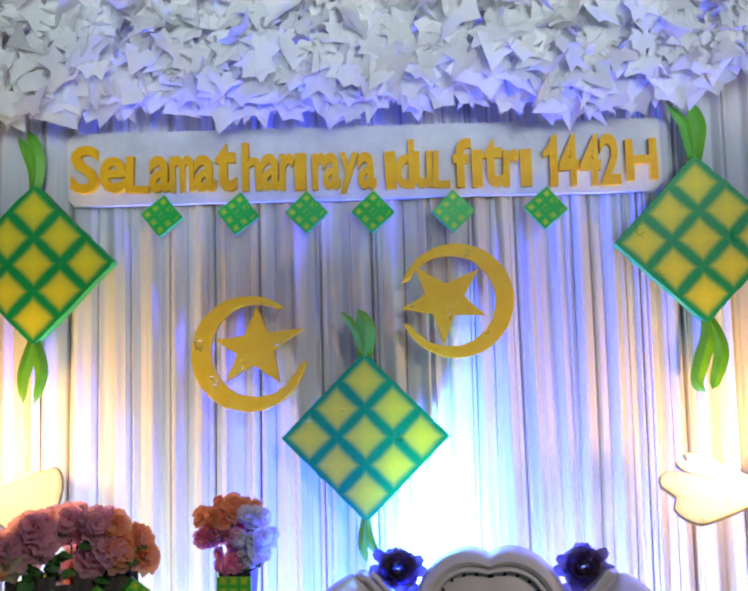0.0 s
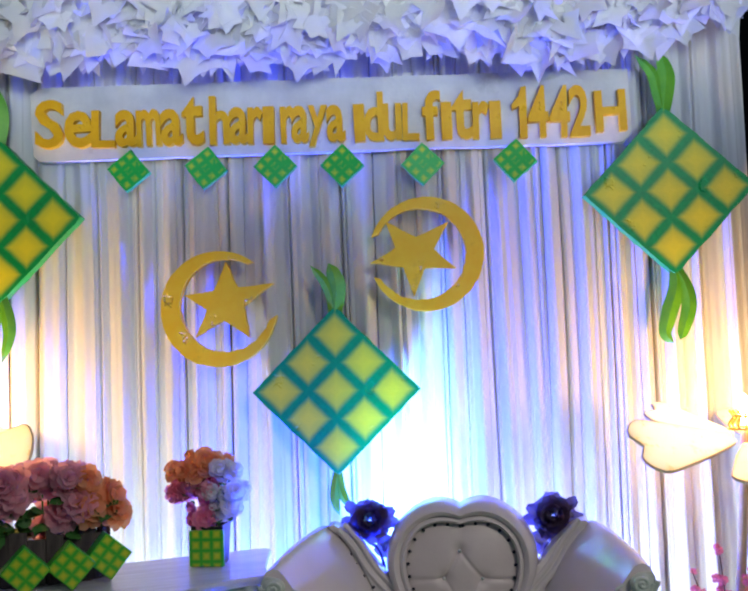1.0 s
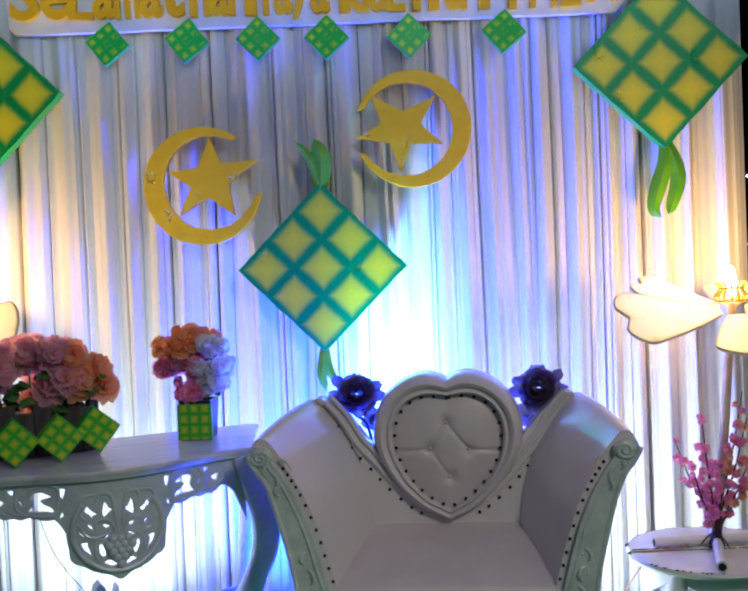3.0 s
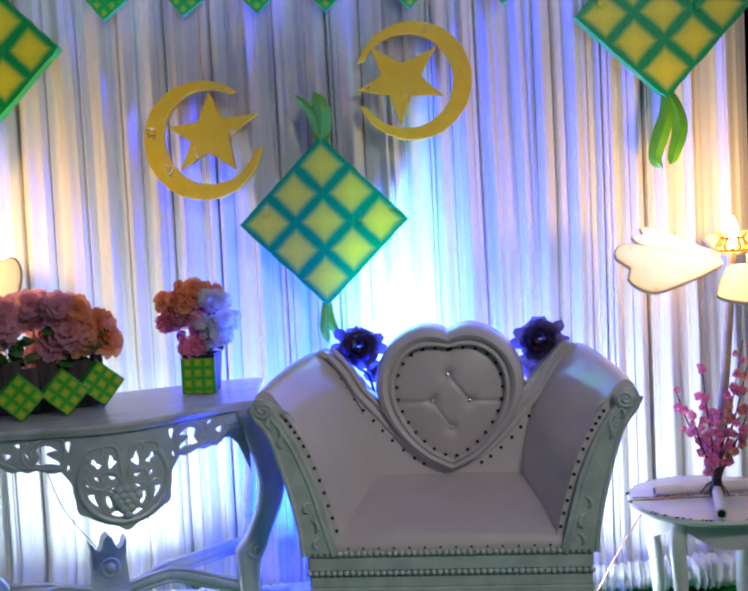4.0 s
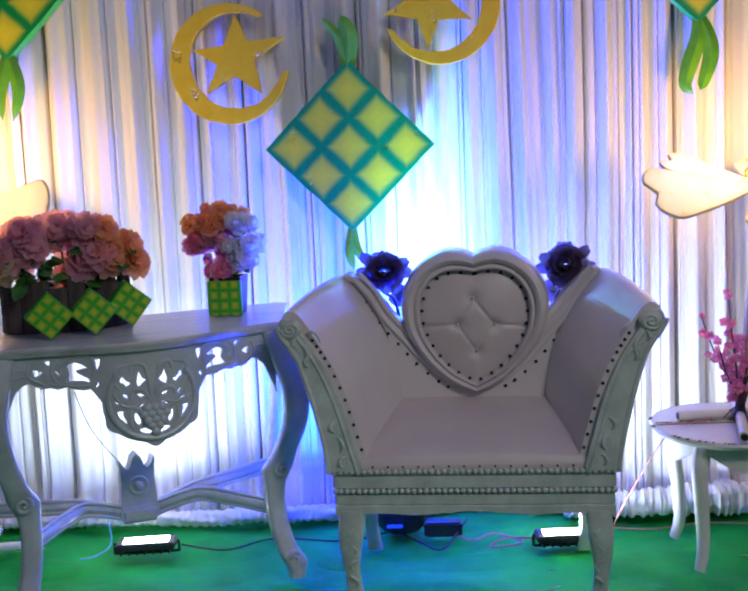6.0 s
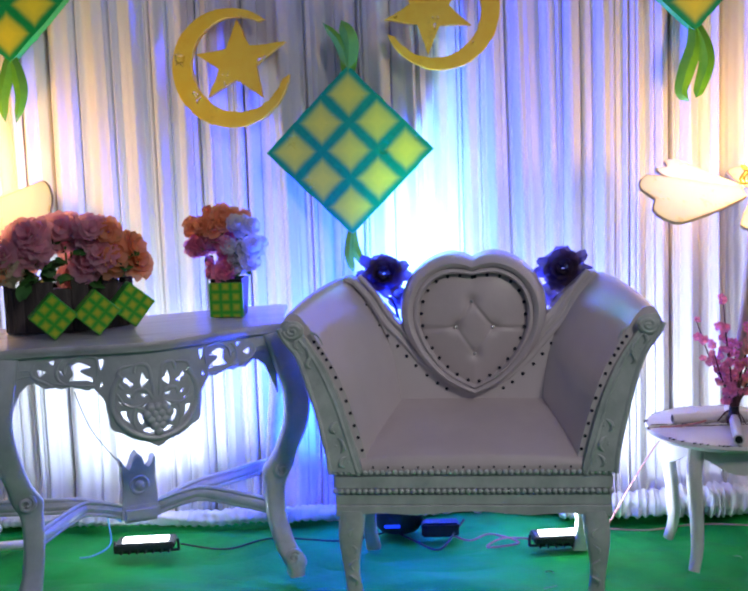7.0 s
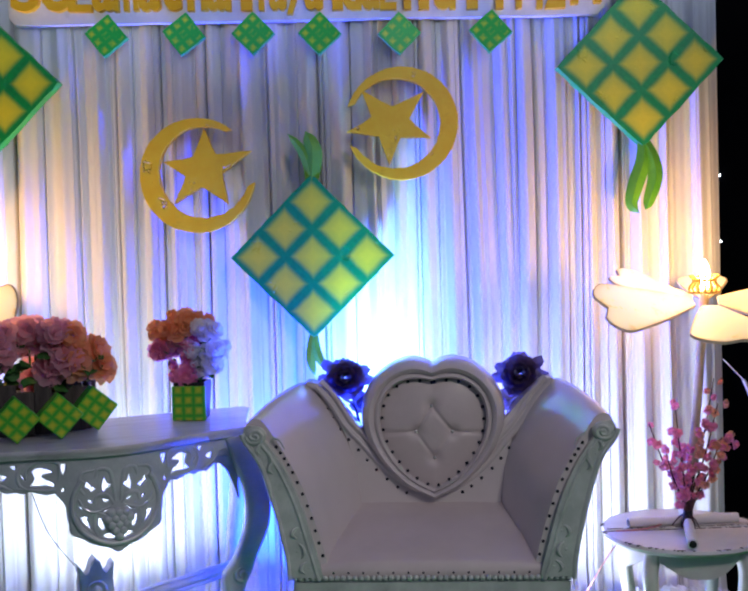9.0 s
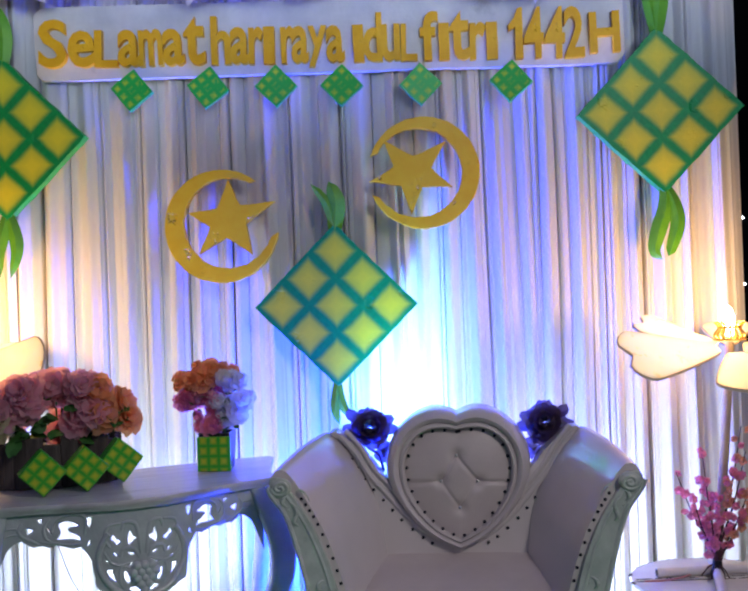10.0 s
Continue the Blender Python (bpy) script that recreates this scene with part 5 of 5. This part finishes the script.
# green foam cubes leaning on the planter
for x, y, z, tilt, turn in ((-0.848, -0.700, 0.070, 44, 24), (-0.738, -0.632, 0.070, 43, 24), (-0.655, -0.545, 0.080, 40, 26)):
    ob = thing("ketupat_cube", pose(x, y, TZ + z, 0, tilt, turn), "small green foam ketupat cube standing on its edge on the console", "ornament", "green foam cubes on the console")
    bm = bmesh.new()
    box(bm, (0, 0, 0), (0.100, 0.062, 0.100), 0.003, 1)
    b = part("cube", bm, KET_BOX, ob, m=pose(0, 0, 0))

# small pot with a mixed bouquet
potted = thing("potted_bouquet", pose(-0.388, -0.300, TZ + 0.002, 0, 0, -4), "orange, pink and white cloth bouquet in a black and green pot", "flower arrangement")
bm = bmesh.new()
loft(bm, [[(s * x, t * x, z) for s, t in ((1, 1), (-1, 1), (-1, -1), (1, -1))] for x, z in ((0.044, 0.0), (0.052, 0.125), (0.046, 0.125), (0.040, 0.02))])
part("pot", bm, BLACK_POT, potted)
bm = bmesh.new()
box(bm, (0, -0.056, 0.057), (0.112, 0.016, 0.114), 0.003, 1)
part("green_cover", bm, KET_BOX, potted, "green woven-pattern foam panel")
rnd = random.Random(52)
spec = []
for k in range(72):
    a = rnd.uniform(0, 6.28)
    rr = math.sqrt(rnd.random())
    x, z = 0.122 * rr * math.cos(a) - 0.008, 0.248 + 0.112 * rr * math.sin(a)
    y = rnd.uniform(-0.06, 0.03)
    q = (z - 0.245) * 0.9 - x * 0.35
    mat = ORANGE if q > 0.045 else MAGENTA if x < 0.015 else WHITE_PETAL
    if mat is MAGENTA and z > 0.25 and rnd.random() < 0.3:
        mat = PINK
    spec.append(((x, y, z), rnd.uniform(0.018, 0.034), mat, (x * 4 + rnd.uniform(-0.7, 0.7), -0.8, (z - 0.22) * 4 + rnd.uniform(-0.6, 0.6))))
blooms(potted, spec, 600)
foliage(potted, [(rnd.uniform(-0.07, 0.08), rnd.uniform(-0.05, 0.03), rnd.uniform(0.13, 0.27)) for k in range(22)], STEM, 78, 0.036)
for k in range(7):
    bm = bmesh.new()
    x = rnd.uniform(-0.03, 0.03)
    tube(bm, smooth_line([(x, 0, 0.05), (x * 1.3, -0.01, 0.14), (x * 2.2, -0.02, 0.22)], 4), 0.0028, 5)
    part("stem", bm, STEM, potted)

# blossom twigs on the round table
twigs = thing("blossom_branches", pose(1.232, -0.405, 0.432), "artificial branches with pink and coral blossoms on the round table", "flower arrangement")
bm = bmesh.new()
lathe(bm, [(0.0, 0.0), (0.022, 0.0), (0.024, 0.012), (0.017, 0.03), (0.015, 0.055), (0.0, 0.055)], 16)
part("holder", bm, BLACK_POT, twigs)
rnd = random.Random(63)
for dx, dz, kk in ((-0.128, 0.345, 0), (-0.04, 0.41, 1), (0.075, 0.49, 0), (0.085, 0.41, 1), (0.138, 0.315, 0), (0.01, 0.27, 1), (-0.03, 0.24, 0), (0.10, 0.30, 1), (-0.085, 0.26, 1)):
    dy = rnd.uniform(-0.07, 0.03)
    line = smooth_line([(dx * 0.06, 0, 0.02), (dx * 0.15, dy * 0.2, dz * 0.28), (dx * 0.62, dy * 0.6, dz * 0.62), (dx, dy, dz)], 8)
    bm = bmesh.new()
    tube(bm, line, lambda t: 0.0042 - 0.0026 * t, 6)
    branch = part("branch", bm, TWIG, twigs)
    for k in range(15):
        t = rnd.uniform(0.40, 1.0)
        p = line[min(len(line) - 1, int(t * len(line)))]
        o = Vector((rnd.uniform(-1, 1), rnd.uniform(-1, 0.6), rnd.uniform(-0.7, 0.9))) * 0.022
        bm = bmesh.new()
        bloom(bm, (0, 0, 0), (o.x * 20, -0.6 + o.y * 10, o.z * 20), rnd.uniform(0.010, 0.016), 900 + k + int(dx * 1000), ((3, 0.3, 0.9), (5, 0.95, 0.35)))
        part("blossom", bm, BLOSSOM_O if (dx > 0.03 and rnd.random() < 0.55) else BLOSSOM, branch, m=Matrix.Translation(p + o), smooth=80)
for k in range(7):
    bm = bmesh.new()
    a = rnd.uniform(0, 6.28)
    tube(bm, smooth_line([(0, 0, 0.05), (0.03 * math.cos(a), 0.03 * math.sin(a), 0.03), (0.05 * math.cos(a), 0.05 * math.sin(a), 0.006)], 4), 0.002, 5)
    part("root_twig", bm, TWIG, twigs)


# ---- stage lights on the floor ----
def flood(x, y, turn, tilt, label):
    ob = thing("flood_lamp", pose(x, y, 0.0, 0, 0, turn), label, "flood lamp", "floor flood lamps")
    m = pose(0, 0, 0.048, tilt, 0, 0)
    bm = bmesh.new()
    box(bm, (0, 0, -0.012), (0.20, 0.10, 0.024), 0.005)
    body = part("housing", bm, BLACK_POT, ob, m=m)
    for k in range(7):
        bm = bmesh.new()
        box(bm, (-0.08 + k * 0.0267, 0, -0.030), (0.006, 0.09, 0.016))
        part("cooling_fin", bm, BLACK_POT, body)
    bm = bmesh.new()
    box(bm, (0, 0, 0.001), (0.150, 0.056, 0.004))
    g = part("led_panel", bm, LED, body, "glowing white light panel")
    bm = bmesh.new()
    tube(bm, smooth_line([(-0.106, 0, 0.045), (-0.108, 0.0, 0.012), (-0.09, 0, 0.006), (0.09, 0, 0.006), (0.108, 0, 0.012), (0.106, 0, 0.045)], 3), 0.005, 6)
    part("bracket", bm, BLACK_POT, ob)
    return ob


flood(-0.722, -0.310, 6, -3, "small black flood lamp shining up under the console")
flood(0.690, -0.318, 4, -3, "small black flood lamp shining up behind the armchair")
par = thing("par_lamp", pose(0.14, -0.14, 0, 0, 0, 0), "black stage lamp with a blue glow behind the armchair", "stage lamp")
bm = bmesh.new()
lathe(bm, [(0.0, 0.012), (0.07, 0.012), (0.085, 0.03), (0.09, 0.10), (0.094, 0.125), (0.080, 0.125), (0.078, 0.10), (0.0, 0.10)], 24)
part("can", bm, BLACK_POT, par)
bm = bmesh.new()
box(bm, (-0.02, -0.097, 0.050), (0.055, 0.006, 0.011), 0.002)
part("display", bm, LED_BLUE, par, "glowing blue display")


def cable(name, pts, r, mat, label):
    bm = bmesh.new()
    tube(bm, smooth_line(pts, 7), r, 6)
    return tagged(part(name, bm, mat), label, "cable", "loose cables")


cable("cable", [(1.02, -0.50, 0.424), (0.985, -0.47, 0.40), (0.93, -0.36, 0.25), (0.865, -0.25, 0.06), (0.85, -0.24, 0.006)], 0.0024, CABLE_PINK, "thin pink cable hanging from the round table")
cable("cable", [(1.20, -0.33, 0.436), (1.12, -0.42, 0.440), (1.05, -0.45, 0.438), (0.99, -0.44, 0.434)], 0.003, CABLE_PINK, "thin pink cable lying on the round table")
cable("cable", [(0.84, -0.16, 0.004), (1.0, -0.19, 0.004), (1.2, -0.14, 0.004), (1.45, -0.18, 0.004)], 0.003, CABLE_PINK, "thin pink cable on the green floor")
cable("cable", [(0.30, -0.16, 0.004), (0.38, -0.26, 0.004), (0.46, -0.20, 0.004), (0.55, -0.29, 0.004), (0.44, -0.33, 0.005), (0.50, -0.25, 0.006), (0.62, -0.26, 0.004)], 0.0035, CABLE_PINK, "tangled pale cable behind the armchair")
cable("cable", [(0.10, -0.12, 0.004), (0.20, -0.26, 0.004), (0.28, -0.34, 0.004), (0.34, -0.20, 0.02), (0.37, -0.12, 0.03)], 0.004, CABLE_BLACK, "black cable on the green floor behind the armchair")
cable("cable", [(-0.62, -0.24, 0.004), (-0.45, -0.30, 0.004), (-0.30, -0.20, 0.004), (-0.05, -0.24, 0.004), (0.12, -0.14, 0.004)], 0.0035, CABLE_BLACK, "black cable running from the flood lamp")
cable("cable", [(-0.85, -0.16, 0.06), (-0.88, -0.21, 0.10), (-0.86, -0.27, 0.02), (-0.90, -0.34, 0.004), (-0.94, -0.36, 0.004)], 0.003, CABLE_BLUE, "thin blue cable at the flood lamp")
cable("cable", [(-1.05, 0.02, 0.50), (-0.98, -0.02, 0.36), (-0.86, -0.02, 0.20), (-0.74, -0.06, 0.05)], 0.002, CABLE_BLACK, "thin dark cable hanging across the drape")
# plain box added to widen the dark outline of the stage lamp
bm = bmesh.new()
box(bm, (0.285, -0.19, 0.026), (0.13, 0.06, 0.050), 0.006)
tagged(part("dark_box", bm, BLACK_POT), "black box on the green floor beside the stage lamp", "power strip")
rnd = random.Random(71)
for k in range(11):
    x, y = rnd.uniform(0.25, 1.3), rnd.uniform(-1.05, -0.45)
    a = rnd.uniform(0, 3.14)
    bm = bmesh.new()
    L = rnd.uniform(0.02, 0.045)
    tube(bm, smooth_line([(x, y, 0.004), (x + L * 0.5 * math.cos(a), y + L * 0.5 * math.sin(a), 0.007), (x + L * math.cos(a + 0.4), y + L * math.sin(a + 0.4), 0.004)], 3), 0.0022, 5, 0.4)
    tagged(part("paper_scrap", bm, STRAW), "thin white scrap lying on the green floor", "scrap", "floor scraps")
bm = bmesh.new()
leaf_blade(bm, [(1.55, -0.02, 0.86), (1.575, -0.02, 0.80), (1.60, -0.02, 0.70), (1.625, -0.02, 0.63)], lambda t: 0.007, 0.003)
tube(bm, [(1.50, 0.05, 0.93), (1.55, -0.02, 0.86)], 0.002, 5)
tagged(part("tie_strap", bm, CLOTH), "thin white tie strap hanging at the drape edge", "strap")


# ---- white leaf garland along the top ----
garland = thing("leaf_garland", pose(0, -0.16, 2.72), "thick garland of white paper leaves above the drapes", "garland")


def maple(bm, rnd, size, m):
    """A lobed leaf with deep notches, curled along its rib and drooping at the tip."""
    lobes = rnd.choice((5, 5, 7, 3))
    curl, droop, fold_up = rnd.uniform(-0.9, 0.9), rnd.uniform(-0.8, 0.9), rnd.uniform(0.1, 0.7)
    skew = rnd.uniform(-0.25, 0.25)

    def at(x, z):
        u, v = x / size, z / size
        return bm.verts.new(m @ Vector((x + skew * z * v, size * (curl * u * u + droop * v * v * 0.6 + fold_up * abs(u) * 0.5 + 0.05 * math.sin(9 * u + 7 * v)), z)))

    n = lobes * 2
    ctr = at(0, size * 0.30)
    mid, rim = [], []
    for k in range(n + 1):
        a = radians(-155 + 310 * k / n)
        tip = k % 2 == 1
        r = size * (0.66 if tip else 0.43) * rnd.uniform(0.8, 1.15) * (0.50 + 0.50 * math.cos(a * 0.55))
        mid.append(at(r * 0.5 * math.sin(a), size * 0.30 + r * 0.5 * math.cos(a)))
        rim.append(at(r * math.sin(a), size * 0.30 + r * math.cos(a)))
    for k in range(n):
        bm.faces.new((ctr, mid[k], mid[k + 1]))
        bm.faces.new((mid[k], rim[k], rim[k + 1], mid[k + 1]))


rnd = random.Random(81)


def leaf_pose():
    while True:
        x = rnd.uniform(-1.75, 1.52)
        q = rnd.random()
        a = rnd.uniform(-0.62 * math.pi, 0.95 * math.pi)
        r = math.sqrt(rnd.uniform(0.35, 1.0))
        wob = 0.035 * math.sin(x * 6.3) + 0.03 * math.sin(x * 14 + 1)
        lift = 0.022 - 0.018 * x + 0.26 * max(0.0, x - 1.0)
        y = -0.20 * r * math.cos(a * 0.7)
        z = lift + 0.225 * r * math.sin(a) + wob * 0.5
        if z > 0.24 and rnd.random() < 0.2:
            continue
        break
    hang = z < 0.0
    sp = rnd.uniform(-40, 40)
    rx = rnd.uniform(150, 205) if hang and rnd.random() < 0.8 else rnd.uniform(60, 260)
    return Matrix.Translation((x, y, z)) @ Euler((radians(rx), radians(rnd.uniform(-55, 55)), radians(sp))).to_matrix().to_4x4()


bm = bmesh.new()
for k in range(1500):
    maple(bm, rnd, rnd.uniform(0.085, 0.165), leaf_pose())
stuff = part("foliage", bm, PAPER, garland, smooth=75)
tagged(stuff, "mass of crumpled white paper leaves", kind="stuff")
kinds = []
for k in range(8):
    bm = bmesh.new()
    maple(bm, rnd, 0.11, Matrix.Identity(4))
    finish(bm, 75)
    me = bpy.data.meshes.new("leaf")
    bm.to_mesh(me)
    bm.free()
    me.materials.append(PAPER_ONE)
    kinds.append(me)
for k in range(280):
    o = new("leaf", kinds[k % 8])
    o.parent = garland
    m = leaf_pose()
    m.translation.y -= 0.05
    o.matrix_local = m @ Matrix.Scale(rnd.uniform(0.8, 1.5), 4)
bm = bmesh.new()
tube(bm, [(-1.8, 0.05, 0.0), (0, 0.0, 0.05), (1.5, 0.05, 0.10)], 0.035, 8)
part("core", bm, PAPER, garland)
bm = bmesh.new()
for k in range(420):
    p = Vector((rnd.uniform(-1.65, 1.45), rnd.uniform(-0.24, -0.08), rnd.uniform(-0.17, 0.10)))
    d = Vector((rnd.uniform(-0.07, 0.07), rnd.uniform(-0.05, 0.02), rnd.uniform(-0.12, -0.02)))
    tube(bm, smooth_line([p, p + d * 0.5 + Vector((rnd.uniform(-0.02, 0.02), 0, 0.012)), p + d], 3), 0.0011, 4)
tagged(part("paper_thread", bm, PAPER, garland), "thin white paper threads", kind="stuff")

# far lamps in the dark hall
for x, z in ((1.985, 1.702), (1.985, 1.367)):
    bm = bmesh.new()
    ball(bm, (0, 0, 0), (0.004, 0.004, 0.004), 8, 6)
    ob = part("distant_lamp", bm, LED)
    ob.location = (x, 1.566, z)
    tagged(ob, "tiny white lamp far off in the dark", "lamp", "far hall lamps")
